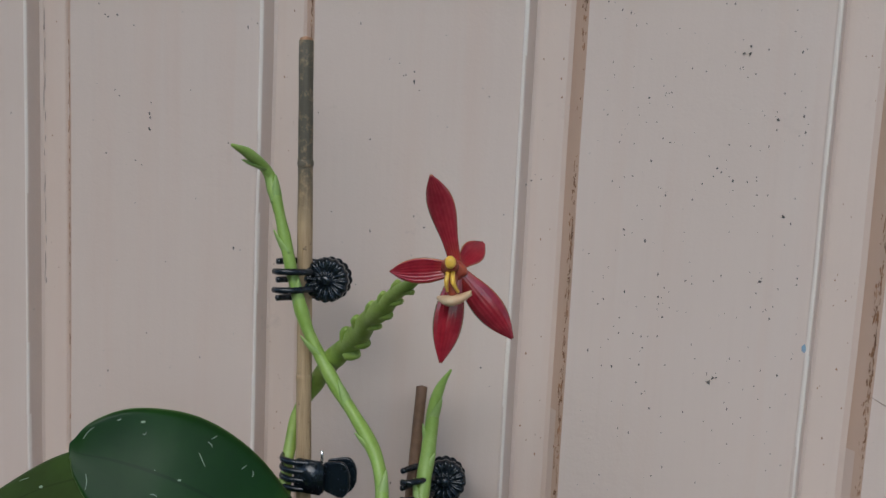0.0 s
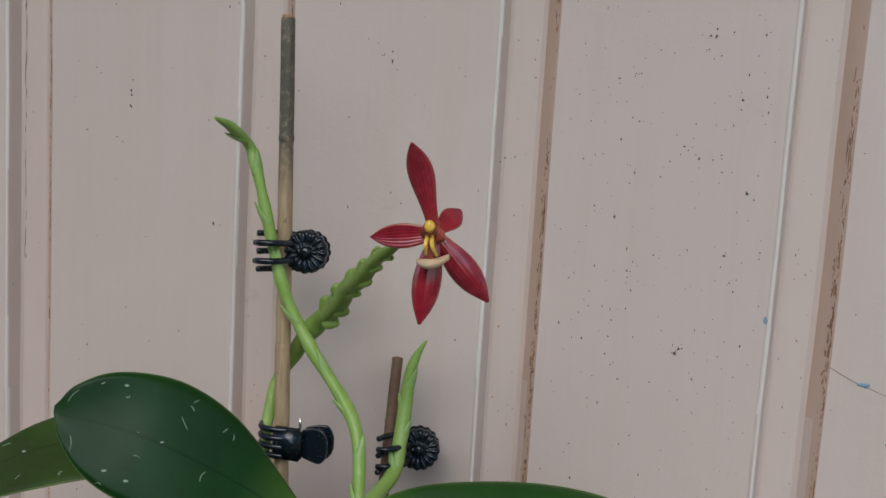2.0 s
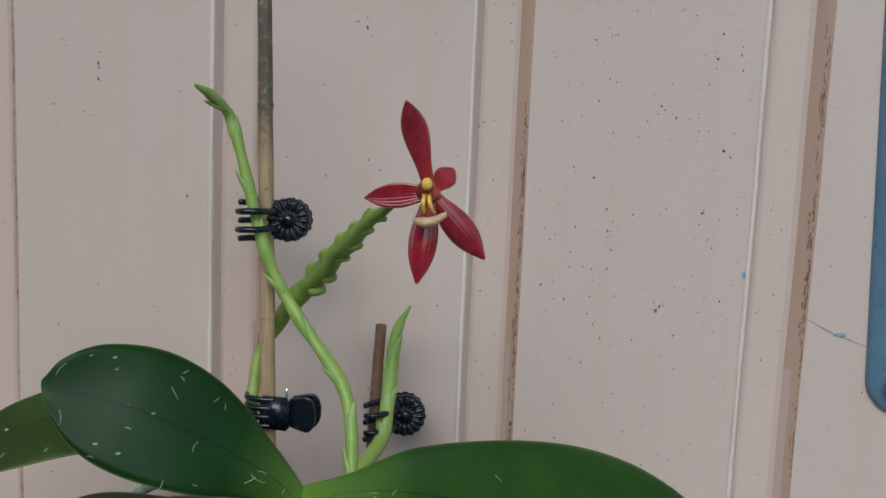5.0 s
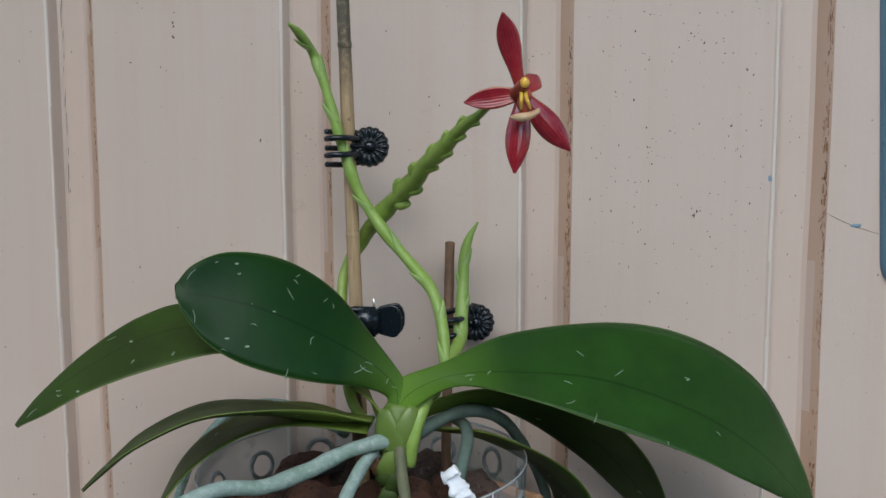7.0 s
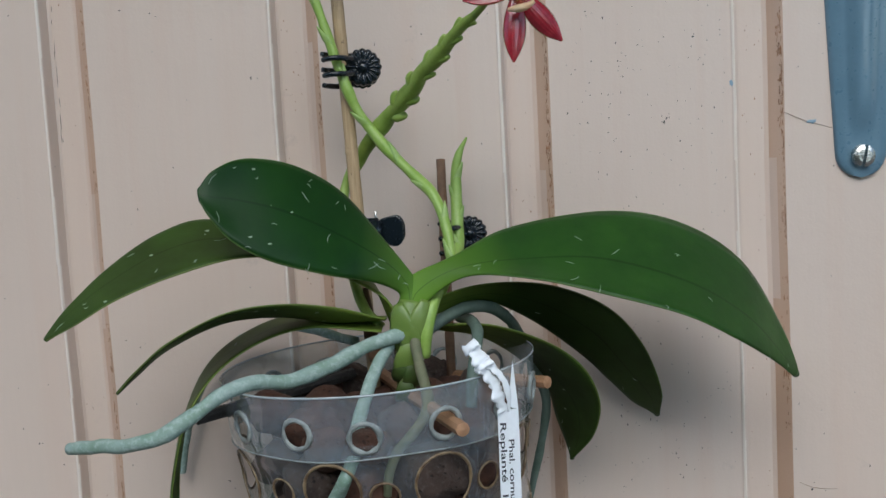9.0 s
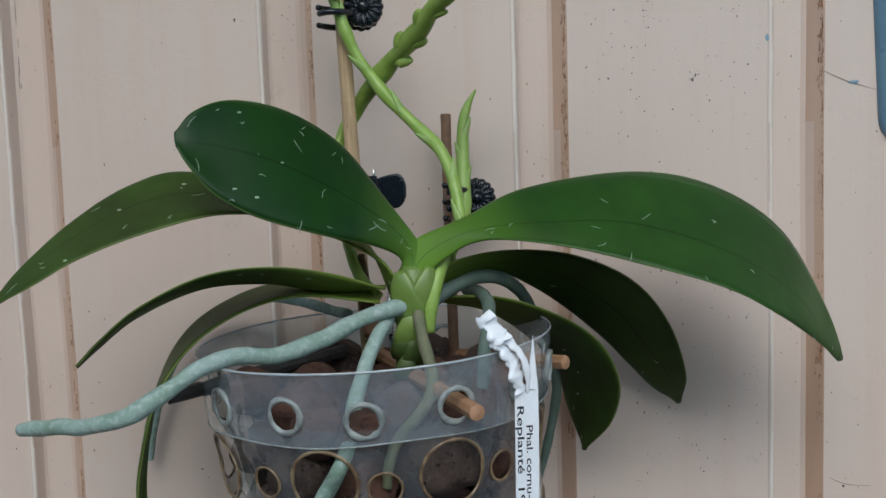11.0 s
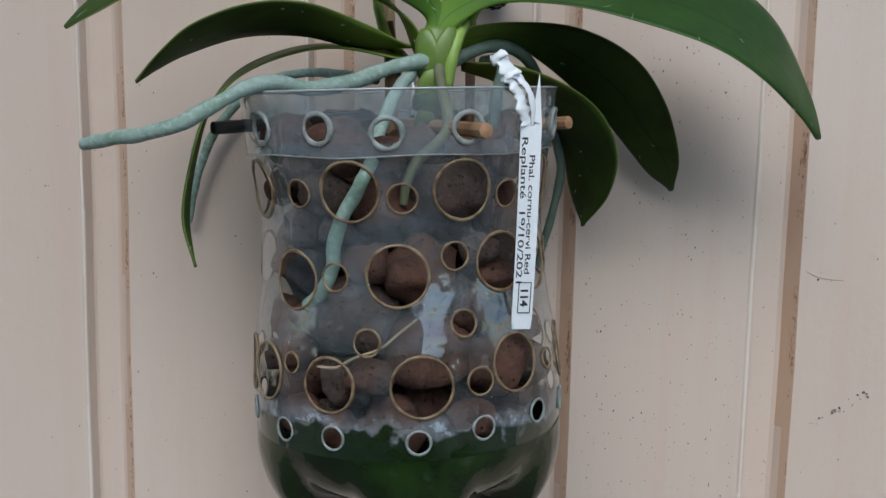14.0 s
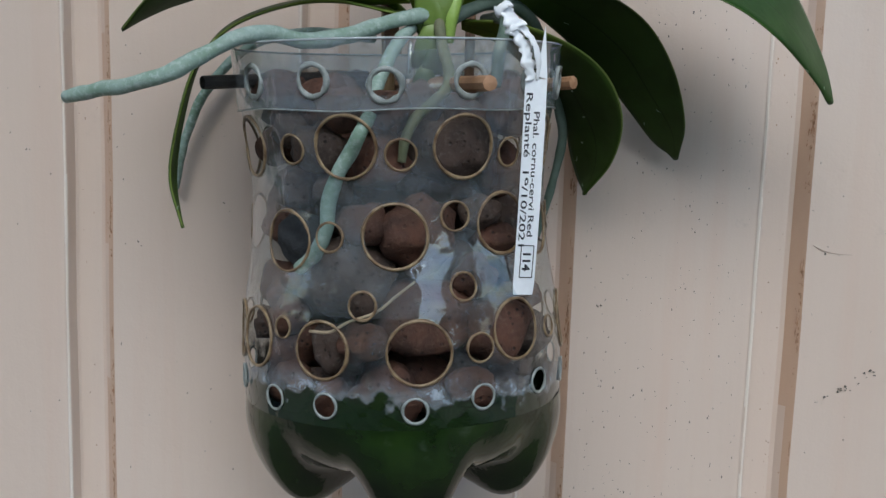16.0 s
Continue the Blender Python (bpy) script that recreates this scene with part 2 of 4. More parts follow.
CAP = simple("anther_yellow", (0.80, 0.46, 0.03), (0.85, 0.55, 0.10), 200, 0.35, 0.2)
COLUMN = simple("column_orange", (0.42, 0.09, 0.035), (0.30, 0.035, 0.025), 260, 0.4, 0.3)
BLACK = simple("black_plastic", (0.005, 0.009, 0.013), (0.008, 0.013, 0.018), 120, 0.24, 0.1, spec=0.5)
STEEL = simple("zinc_steel", (0.72, 0.70, 0.64), (0.60, 0.60, 0.57), 400, 0.25, 0.3, 1.0)
BLUE = simple("blue_grey_enamel", (0.11, 0.20, 0.27), (0.13, 0.225, 0.30), 60, 0.30, 0.12, 0.0, 0.3)
BAMBOO = bamboo()
STICK = simple("chopstick_wood", (0.40, 0.22, 0.12), (0.30, 0.16, 0.08), 300, 0.6, 0.4)
STICK_BROWN = simple("wet_brown_wood", (0.20, 0.11, 0.06), (0.13, 0.07, 0.04), 260, 0.6, 0.5)
STICK_BLACK = simple("blackened_wood", (0.014, 0.013, 0.013), (0.03, 0.028, 0.026), 500, 0.6, 0.8)
ROOT = root_skin()
ROOT_OLD = simple("olive_root", (0.13, 0.16, 0.08), (0.20, 0.22, 0.13), 260, 0.7, 0.5)
FIBRE = simple("root_fibre", (0.45, 0.36, 0.25), (0.35, 0.27, 0.18), 300, 0.7, 0.3)
CLAY = clay("fired_clay", (0.100, 0.040, 0.023), (0.046, 0.020, 0.013), (0.13, 0.075, 0.053))
CLAY_GREY = clay("greyed_clay", (0.072, 0.043, 0.032), (0.036, 0.023, 0.018), (0.14, 0.115, 0.10))
LAVA = simple("lava_rock", (0.045, 0.05, 0.058), (0.025, 0.028, 0.034), 300, 0.8, 1.0, distance=0.003)
CLEAR = clear_plastic("clear_pet", 0.07, 0.18)
COLLAR = clear_plastic("sky_hazed_pet", 0.19, 0.16)
SCALE_STAIN = clear_plastic("limescale_pet", 0.10, 0.85, True)
GREEN_PET = green_base_plastic()
RIM = simple("cut_rim_plastic", (0.45, 0.50, 0.52), (0.30, 0.34, 0.36), 200, 0.15, 0.2, 0.0, 0.6, spec=0.8)
BURNT = simple("singed_plastic", (0.27, 0.195, 0.11), (0.10, 0.055, 0.025), 260, 0.35, 0.5)
FROST = simple("frosted_plastic", (0.32, 0.35, 0.34), (0.17, 0.19, 0.18), 300, 0.3, 0.5)
WHITE = simple("white_plastic", (0.86, 0.89, 0.92), (0.82, 0.86, 0.90), 90, 0.45, 0.15)
INK = simple("pen_ink", (0.008, 0.008, 0.014), (0.012, 0.012, 0.02), 300, 0.6, 0.0)
CHIP_BLUE = simple("old_blue_paint", (0.22, 0.33, 0.42), (0.26, 0.38, 0.46), 300, 0.5, 0.2)
GROUND = simple("paving", (0.15, 0.13, 0.11), (0.11, 0.10, 0.085), 4, 0.85, 0.3)


# ---- mesh helpers ----
def mm(*p):
    return Vector(p) * 0.001


def as_mesh(name, bm, material, smooth=True):
    me = bpy.data.meshes.new(name)
    bm.to_mesh(me)
    bm.free()
    if smooth:
        me.polygons.foreach_set("use_smooth", [True] * len(me.polygons))
    for m in material if isinstance(material, (list, tuple)) else [material]:
        me.materials.append(m)
    return me


def part(name, bm, material, parent=None, label="", smooth=True):
    ob = new(name, as_mesh(name, bm, material, smooth))
    if parent:
        ob.parent = parent
        ob.matrix_parent_inverse = parent.matrix_basis.inverted()
    return tagged(ob, label)


def thing(name, at, label, category, group=""):
    ob = new(name)
    ob.location = at
    ob.empty_display_size = 0.01
    return tagged(ob, label, category, group)


def spline(points, n):
    """A Catmull-Rom curve of n points through the given vectors."""
    p = [Vector(q) for q in points]
    p = [2 * p[0] - p[1], *p, 2 * p[-1] - p[-2]]
    out = []
    for i in range(n):
        u = i / (n - 1) * (len(p) - 3)
        k = min(int(u), len(p) - 4)
        f = u - k
        a, b, c, d = p[k:k + 4]
        out.append(0.5 * (2 * b + (c - a) * f + (2 * a - 5 * b + 4 * c - d) * f * f + (3 * b - a - 3 * c + d) * f ** 3))
    return out


def lerp_list(values, u):
    x = u * (len(values) - 1)
    k = min(int(x), len(values) - 2)
    return values[k] + (values[k + 1] - values[k]) * (x - k)


def tube(points, radii, n=24, seg=10, wobble=0.0, bm=None, flat=1.0, freq=180.0):
    """A closed round rod along a curve, with radii spread evenly along it."""
    bm = bm or bmesh.new()
    line = spline(points, n)
    side = None
    rings = []
    for i, p in enumerate(line):
        d = (line[min(i + 1, n - 1)] - line[max(i - 1, 0)]).normalized()
        if side is None:
            side = d.orthogonal().normalized()
        side = (side - d * side.dot(d)).normalized()
        up = d.cross(side)
        r = lerp_list(radii, i / (n - 1))
        ring = []
        for j in range(seg):
            a = 2 * math.pi * j / seg
            q = p + (side * math.cos(a) + up * math.sin(a) * flat) * r
            if wobble:
                q += (q - p) * wobble * noise.noise(q * freq)
            ring.append(bm.verts.new(q))
        rings.append(ring)
    for a, b in zip(rings, rings[1:]):
        for j in range(seg):
            bm.faces.new((a[j], a[(j + 1) % seg], b[(j + 1) % seg], b[j]))
    for ring, end, flip in ((rings[0], line[0], True), (rings[-1], line[-1], False)):
        tip = bm.verts.new(end + (line[0] - line[1] if flip else line[-1] - line[-2]).normalized() * 0.25 * (ring[0].co - end).length)
        for j in range(seg):
            f = (ring[(j + 1) % seg], ring[j], tip)
            bm.faces.new(f if flip else f[::-1])
    return bm


def blade(stations, n=36, m=12, thick=0.0011, wave=0.0):
    """A leaf or petal: stations of (one edge, midrib, other edge) from base to tip, with thickness and rounded margins."""
    rows = [spline([s[k] for s in stations], n) for k in range(3)]
    bm = bmesh.new()
    uv = bm.loops.layers.uv.new("UVMap")
    grid = []
    for i in range(n):
        a, b, c = (r[i] for r in rows)
        row = []
        for j in range(m + 1):
            w = 2 * j / m - 1
            q = b + (a - b) * max(-w, 0) + (c - b) * max(w, 0)
            bend = (b - (a + c) / 2) * (1 - abs(w)) * abs(w) * 0.9
            q = q + bend
            if wave:
                q = q + Vector((0, 0, 1)) * wave * noise.noise(q * 35) * abs(w)
            row.append(q)
        grid.append(row)
    normal = [[None] * (m + 1) for _ in range(n)]
    for i in range(n):
        for j in range(m + 1):
            du = grid[min(i + 1, n - 1)][j] - grid[max(i - 1, 0)][j]
            dv = grid[i][min(j + 1, m)] - grid[i][max(j - 1, 0)]
            v = du.cross(dv)
            normal[i][j] = v.normalized() if v.length > 1e-12 else Vector((0, 0, 1))
    sides = []
    for s in (0.5, -0.5):
        sides.append([[bm.verts.new(grid[i][j] + normal[i][j] * s * thick * (1.0 if 0 < j < m else 0.35)) for j in range(m + 1)] for i in range(n)])
    top, low = sides

    def face(vs, coords):
        f = bm.faces.new(vs)
        for loop, (u, v) in zip(f.loops, coords):
            loop[uv].uv = (u, v)

    for i in range(n - 1):
        for j in range(m):
            q = [(j / m, i / (n - 1)), ((j + 1) / m, i / (n - 1)), ((j + 1) / m, (i + 1) / (n - 1)), (j / m, (i + 1) / (n - 1))]
            face((top[i][j], top[i][j + 1], top[i + 1][j + 1], top[i + 1][j]), q)
            face((low[i][j], low[i + 1][j], low[i + 1][j + 1], low[i][j + 1]), [q[0], q[3], q[2], q[1]])
        for j in (0, m):
            vs = (top[i][j], top[i + 1][j], low[i + 1][j], low[i][j])
            face(vs if j == 0 else vs[::-1], [(j / m, i / (n - 1))] * 4)
    for i in (0, n - 1):
        for j in range(m):
            vs = (top[i][j], low[i][j], low[i][j + 1], top[i][j + 1])
            face(vs if i == 0 else vs[::-1], [(j / m, i / (n - 1))] * 4)
    bmesh.ops.recalc_face_normals(bm, faces=bm.faces)
    return bm


def simple_blade(base, tip, across, half, normal, arch=0.0, cup=0.15, shape=(0.25, 0.75, 1.0, 0.85, 0.5, 0.04), **kw):
    """A blade from base to tip with a given half width, arched and cupped along the normal."""
    base, tip, across, normal = Vector(base), Vector(tip), Vector(across).normalized(), Vector(normal).normalized()
    stations = []
    for i, w in enumerate(shape):
        u = i / (len(shape) - 1)
        mid = base.lerp(tip, u) + normal * arch * 4 * u * (1 - u)
        e = normal * cup * half * w
        stations.append((mid - across * half * w + e, mid, mid + across * half * w + e))
    return blade(stations, **kw)


def rounded_blob(centre, radius, seed, sub=3, lump=0.18, squash=(1, 1, 1), freq=1.6):
    bm = bmesh.new()
    bmesh.ops.create_icosphere(bm, subdivisions=sub, radius=1)
    off = Vector((seed * 3.7, seed * 1.3, seed * 0.7))
    for v in bm.verts:
        d = v.co.normalized()
        k = 1 + lump * noise.noise(d * freq + off) + lump * 0.25 * noise.noise(d * 5 + off)
        v.co = Vector(centre) + Vector((d.x * squash[0], d.y * squash[1], d.z * squash[2])) * radius * k
    return bm


# ---- wall and ground ----
CHANNELS = [-0.0435 + 0.0968 * k for k in range(-12, 14)]
CHANNELS[10] -= 0.0042
WIDE = 0.0200


def build_wall():
    outline = [(-1.45, 0.0)]
    for x in CHANNELS:
        outline += [(x - 0.0014, 0.0), (x - 0.0009, -0.0005), (x - 0.0004, -0.0008), (x + 0.0001, -0.0008), (x + 0.0005, -0.0003), (x + 0.0007, 0.0006), (x + 0.0017, 0.0056), (x + 0.0028, 0.0062),
                    (x + 0.0130, 0.0062), (x + 0.0148, 0.0054), (x + WIDE - 0.0027, 0.0026), (x + WIDE - 0.0008, 0.0008), (x + WIDE + 0.0002, 0.0)]
    outline.append((1.45, 0.0))
    levels = [-1.2] + [-0.1 + 0.03 * k for k in range(25)] + [1.5]
    bm = bmesh.new()
    rows = []
    for z in levels:
        rows.append([bm.verts.new((x + 0.0007 * noise.noise(Vector((x * 9, 0, z * 14))), y + 0.0006 * noise.noise(Vector((x * 14, 3, z * 9))), z)) for x, y in outline])
    for a, b in zip(rows, rows[1:]):
        for i in range(len(outline) - 1):
            bm.faces.new((a[i], a[i + 1], b[i + 1], b[i]))
    back = [[bm.verts.new((x, 0.12, z)) for x in (-1.45, 1.45)] for z in (-1.2, 1.5)]
    bm.faces.new((back[0][0], back[1][0], back[1][1], back[0][1]))
    wall = part("wall", bm, (WALL, BOUNCE_PINK, LIP_GLINT, SOILED))
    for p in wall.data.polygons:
        # lip glint and far flank's bounced pink are put into paint, soil above it
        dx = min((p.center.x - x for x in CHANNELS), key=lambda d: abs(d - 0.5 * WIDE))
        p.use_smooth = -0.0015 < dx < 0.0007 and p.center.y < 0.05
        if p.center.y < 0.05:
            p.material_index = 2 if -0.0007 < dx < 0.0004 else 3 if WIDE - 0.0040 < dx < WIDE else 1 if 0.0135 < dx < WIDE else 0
    tagged(wall, "cream painted ribbed cladding with specks, worn rib edges and painted-in lip glints", "wall", kind="structure")
    # grime that has settled along the far edge of each channel
    for x in CHANNELS[8:17]:
        bm = bmesh.new()
        count = 420 if abs(x) < 0.16 else 160
        for k in range(count * 2):
            z = 0.46 * random.random()
            if noise.noise(Vector((x * 50, 0, z * 22))) + 0.5 * noise.noise(Vector((x * 50, 5, z * 90))) < random.uniform(-0.35, 0.35):
                continue
            h, w = min(0.0045, 0.0003 + random.expovariate(1200)), random.uniform(0.00008, 0.00026)
            x0 = x + WIDE - 0.0004 - abs(random.gauss(0, 0.0008))
            y0 = 0.0008 + (x + WIDE - 0.0008 - x0) * 0.95 - 0.0002 if x0 < x + WIDE - 0.0008 else 0.0001
            lean = random.uniform(-0.0002, 0.0002)
            vs = [bm.verts.new((x0 + w * random.uniform(0.5, 1.3) * math.cos(a) + lean * math.sin(a), y0 - 0.0001, z + h * random.uniform(0.6, 1.1) * math.sin(a))) for a in (0.2, 1.3, 2.4, 3.5, 4.6, 5.6)]
            bm.faces.new(vs[::-1])
        # fly specks on the channel's floor
        for k in range(70 if abs(x) < 0.2 else 25):
            x0, z, r = x + random.uniform(0.0032, 0.0126), random.uniform(0.02, 0.45), random.uniform(0.00010, 0.00036)
            bm.faces.new([bm.verts.new((x0 + r * random.uniform(0.4, 1.2) * math.cos(a), 0.0055, z + r * random.uniform(0.5, 1.9) * math.sin(a))) for a in (5.6, 4.6, 3.5, 2.4, 1.3, 0.2)])
        line = part("edge_grime", bm, EDGE, wall)
        tagged(line, kind="stuff")
    for x, dens in ((CHANNELS[10], 0.40),):
        bm = bmesh.new()
        for k in range(70):
            z = 0.26 + 0.19 * k / 70 + random.uniform(-0.004, 0.004)
            if random.random() > dens:
                continue
            h, w, x0 = random.uniform(0.001, 0.006), random.uniform(0.00008, 0.0002), x + 0.0034 + random.uniform(-0.0003, 0.0008)
            bm.faces.new([bm.verts.new((x0 + w * math.cos(a), 0.0059, z + h * math.sin(a))) for a in (5.6, 4.6, 3.5, 2.4, 1.3, 0.2)])
        tagged(part("corner_grime", bm, SPECK, wall), kind="stuff")
    return wall


wall = build_wall()

bm = bmesh.new()
bmesh.ops.create_grid(bm, x_segments=2, y_segments=2, size=400)
for v in bm.verts:
    v.co.z = -1.2
tagged(part("ground", bm, GROUND), "grey paving in front of the wall", "ground", kind="structure")


def slab(x0, x1, y0, y1, z0, z1):
    bm = bmesh.new()
    bmesh.ops.create_cube(bm, size=1)
    for v in bm.verts:
        v.co = Vector((x0 if v.co.x < 0 else x1, y0 if v.co.y < 0 else y1, z0 if v.co.z < 0 else z1))
    return bm


TOP_BLOCK = simple("top_block", (0.20, 0.16, 0.13), (0.16, 0.13, 0.11), 5, 0.8, 0.2)
FOLIAGE_BLOCK = simple("foliage_block_green", (0.020, 0.040, 0.010), (0.045, 0.075, 0.016), 3.5, 0.8, 0.6, distance=0.05)
# Unseen slab added overhead to keep high sky off the leaves and pot.
tagged(part("ceiling", slab(-3.0, 3.0, -0.90, -0.01, 1.50, 1.56), TOP_BLOCK, smooth=False), "unseen plain slab added above the wall to block high sky", "ceiling", kind="structure")
# Unseen slabs added to block sky; green like foliage, gap left for pot's glint.
for x0, x1, top in ((-16, -9.5, 2.0), (-9.5, 1.3, 3.9), (1.3, 5.6, 0.6), (5.6, 16, 4.6)):
    tagged(part("backdrop", slab(x0, x1, -6.3, -6.0, -1.21, top), FOLIAGE_BLOCK, smooth=False), "unseen dark green slab for foliage behind the plant, placed to block sky", "hedge", kind="structure")


def fleck(bm, x, z, r, squash=1.0):
    n = 9
    c = bm.verts.new((x, -0.0009, z))
    ring = [bm.verts.new((x + r * math.cos(2 * math.pi * k / n) * random.uniform(0.25, 1.3), -0.0004, z + squash * r * math.sin(2 * math.pi * k / n) * random.uniform(0.25, 1.3))) for k in range(n)]
    for k in range(n):
        bm.faces.new((c, ring[(k + 1) % n], ring[k]))


SPECKS = [(-204, 419), (-193, 416), (-186, 384), (-186, 378), (-201, 392), (-205, 368), (-192, 366), (-150, 336), (-142, 418), (-55, 396),
          (-76, 350), (-2, 398), (5, 400), (26, 413), (28, 413), (33, 375), (14, 340), (37, 342), (0, 352), (-7, 355), (-18, 346), (38, 393),
          (21, 377), (42, 363), (25, 309), (-258, 180), (-173, 160), (-210, 142), (81, 147), (-12, 121), (-82, 400), (-80, 397), (-85, 402), (-39, 369)]
bm = bmesh.new()
for x, z in SPECKS:
    r = random.uniform(0.0003, 0.0007)
    fleck(bm, x / 1000, z / 1000, r, random.uniform(0.6, 1.5))
    for _ in range(random.randint(0, 3)):
        fleck(bm, x / 1000 + random.gauss(0, 0.003), z / 1000 + random.gauss(0, 0.003), random.uniform(0.00015, 0.0004), random.uniform(0.5, 1.8))
for _ in range(900):
    x, z = random.choice((random.uniform(-0.018, 0.05), random.uniform(-0.27, 0.13), random.uniform(-0.02, 0.05))), random.uniform(0.03, 0.45)
    if any(c - 0.004 < x < c + WIDE + 0.001 for c in CHANNELS):
        continue
    fleck(bm, x, z, random.uniform(0.0001, 0.00033), random.uniform(0.6, 2.2))
for k in range(26):
    u = random.random()
    fleck(bm, 0.081 + 0.027 * u + random.gauss(0, 0.0008), 0.082 + 0.018 * u + random.gauss(0, 0.0009), random.uniform(0.0002, 0.0007), 0.7)
tagged(part("wall_specks", bm, SPECK, None), "dark dirt specks stuck on the painted wall", "specks", kind="stuff")

# flaked paint with old blue coat showing
bm = bmesh.new()
fleck(bm, 0.0845, 0.304, 0.0026, 0.45)
tagged(part("paint_chip", bm, CHIP_BLUE), "flaked patch of older blue paint on the wall", "paint chip")
bm = bmesh.new()
fleck(bm, 0.0525, 0.322, 0.0011, 2.0)
tagged(part("paint_chip", bm, CHIP_BLUE), "flaked patch of older blue paint on the wall", "paint chip")
bm = tube([mm(73, -0.2, 309), mm(79, -0.2, 306), mm(84, -0.2, 304), mm(93, -0.2, 301)], [0.00012, 0.0002, 0.00018, 0.0001], 14, 5)
tagged(part("wall_scratch", bm, SCRAPE), "shallow scratch in the cream wall paint", "scratch")


bm = tube([mm(76, -0.2, 150.5), mm(81, -0.2, 148.2), mm(87, -0.2, 147.2), mm(92, -0.2, 147)], [0.00012, 0.0002, 0.00014, 0.0001], 14, 5)
tagged(part("wall_scratch", bm, SCRAPE), "shallow curved scratch in the cream wall paint", "scratch")


# ---- blue hinge strap ----
def build_strap():
    strap = thing("hinge_strap", mm(104, 0, 289), "blue-grey enamelled metal hinge strap screwed to the wall", "hinge")
    bm = bmesh.new()
    prof = [(-1.0, 0.0), (-0.97, 1.4), (-0.88, 2.2), (-0.55, 2.2), (-0.42, 2.6), (-0.30, 4.8), (-0.12, 5.6), (0.12, 5.6), (0.30, 4.8), (0.42, 2.6), (0.55, 2.2), (0.88, 2.2), (0.97, 1.4), (1.0, 0.0)]
    rows = []
    for i in range(40):
        u = i / 39
        z = 280 + 190 * u ** 1.4
        half = 10.5 + 12 * max(0, (z - 290)) / 180
        if z < 290:
            half = math.sqrt(max(0.0, 10.5 ** 2 - (290.5 - z) ** 2))
        ridge = min(1.0, max(0.0, (z - 299) / 10))
        half = max(half, 0.4)
        row = []
        for s, d in prof:
            if d > 2.2:
                d = 2.2 + (d - 2.2) * ridge
            row.append(bm.verts.new(mm(104 + s * half + 0.02 * (z - 290), -d, z)))
        rows.append(row)
    for a, b in zip(rows, rows[1:]):
        for k in range(len(prof) - 1):
            bm.faces.new((a[k], a[k + 1], b[k + 1], b[k]))
    part("strap", bm, BLUE, strap)
    bm = bmesh.new()
    # slotted cheese-head screw: two half domes with a gap between
    for s in (-1, 1):
        ring = []
        for layer, (r, d) in enumerate(((4.6, 2.2), (4.75, 4.0), (4.3, 5.6), (2.6, 6.3))):
            ring.append([bm.verts.new(mm(104 + (0.42 * s + r * math.cos(a) * 0.9 * s), -d, 289 + r * math.sin(a)) ) for a in [math.radians(-86 + 172 * k / 12) for k in range(13)]])
        for a, b in zip(ring, ring[1:]):
            for k in range(12):
                bm.faces.new((a[k], a[k + 1], b[k + 1], b[k]))
            bm.faces.new((a[-1], a[0], b[0], b[-1]))
        bm.faces.new(ring[-1])
    bmesh.ops.recalc_face_normals(bm, faces=bm.faces)
    bmesh.ops.rotate(bm, verts=bm.verts, cent=mm(104, 0, 289), matrix=Matrix.Rotation(radians(12), 3, "Y"))
    part("screw", bm, STEEL, strap, "slotted zinc screw", smooth=False)


build_strap()

# ---- bottle pot ----
AXIS = Vector((-0.094, -0.063))
LEAN_Z = 0.036
RADII = [(0.095, 0.0574), (0.1015, 0.0577), (0.125, 0.0576), (0.135, 0.0567), (0.150, 0.0537), (0.162, 0.0522), (0.175, 0.0518), (0.190, 0.0531), (0.205, 0.0556), (0.224, 0.0574), (0.24, 0.058)]


def pot_radius(z):
    return float(np.interp(z, [a for a, _ in RADII], [b for _, b in RADII]))


def on_pot(deg, z, out=0.0):
    """A point of the pot's skin at an angle from its front and a height."""
    a, r = radians(deg), pot_radius(z) + out
    r += 0.0007 * noise.noise(Vector((math.cos(a) * 2, math.sin(a) * 2, z * 40)))
    x, y = r * math.sin(a), -r * math.cos(a)
    return Vector((AXIS.x + x + 0.045 * (0.212 - z), AXIS.y + y, z + LEAN_Z * x))


BIG, SMALL = 0.0100, 0.0047
HOLES = [(deg, z, r, BURNT) for deg, z, r in (
    (-60.7, 0.1904, BIG), (-34.0, 0.1901, SMALL), (-12.9, 0.1910, BIG), (6.0, 0.1886, SMALL * 1.05), (27.9, 0.1909, BIG), (47.2, 0.1886, SMALL),
    (-39.2, 0.1603, BIG), (-20.2, 0.1624, SMALL), (3.4, 0.1630, BIG * 1.03), (24.7, 0.1690, SMALL), (44.5, 0.1657, BIG), (-7.7, 0.1413, SMALL * 0.95), (26.5, 0.1466, SMALL * 0.95),
    (-53.5, 0.1269, BIG), (-38.0, 0.1323, SMALL * 0.75), (-21.8, 0.1265, BIG * 0.94), (10.5, 0.1265, BIG * 1.04), (30.8, 0.1269, SMALL), (46.4, 0.1310, BIG), (65.8, 0.1286, SMALL * 0.75))]
# the far side repeats the same rows
for row_z, first in ((0.1905, 70.0), (0.1635, 66.0), (0.1275, 86.0)):
    for k in range(11):
        if first + 20 * k < 290:
            HOLES.append((first + 20 * k + 1.2 * math.sin(k * 2.1), row_z + 0.0015 * math.sin(k * 1.7), (BIG, SMALL)[k % 2], BURNT))
for deg, z in ((-42.2, 0.1082), (-20.8, 0.1085), (8.8, 0.1079), (31.8, 0.1106), (56.8, 0.1116)):
    HOLES.append((deg, z, SMALL * 0.86, FROST))
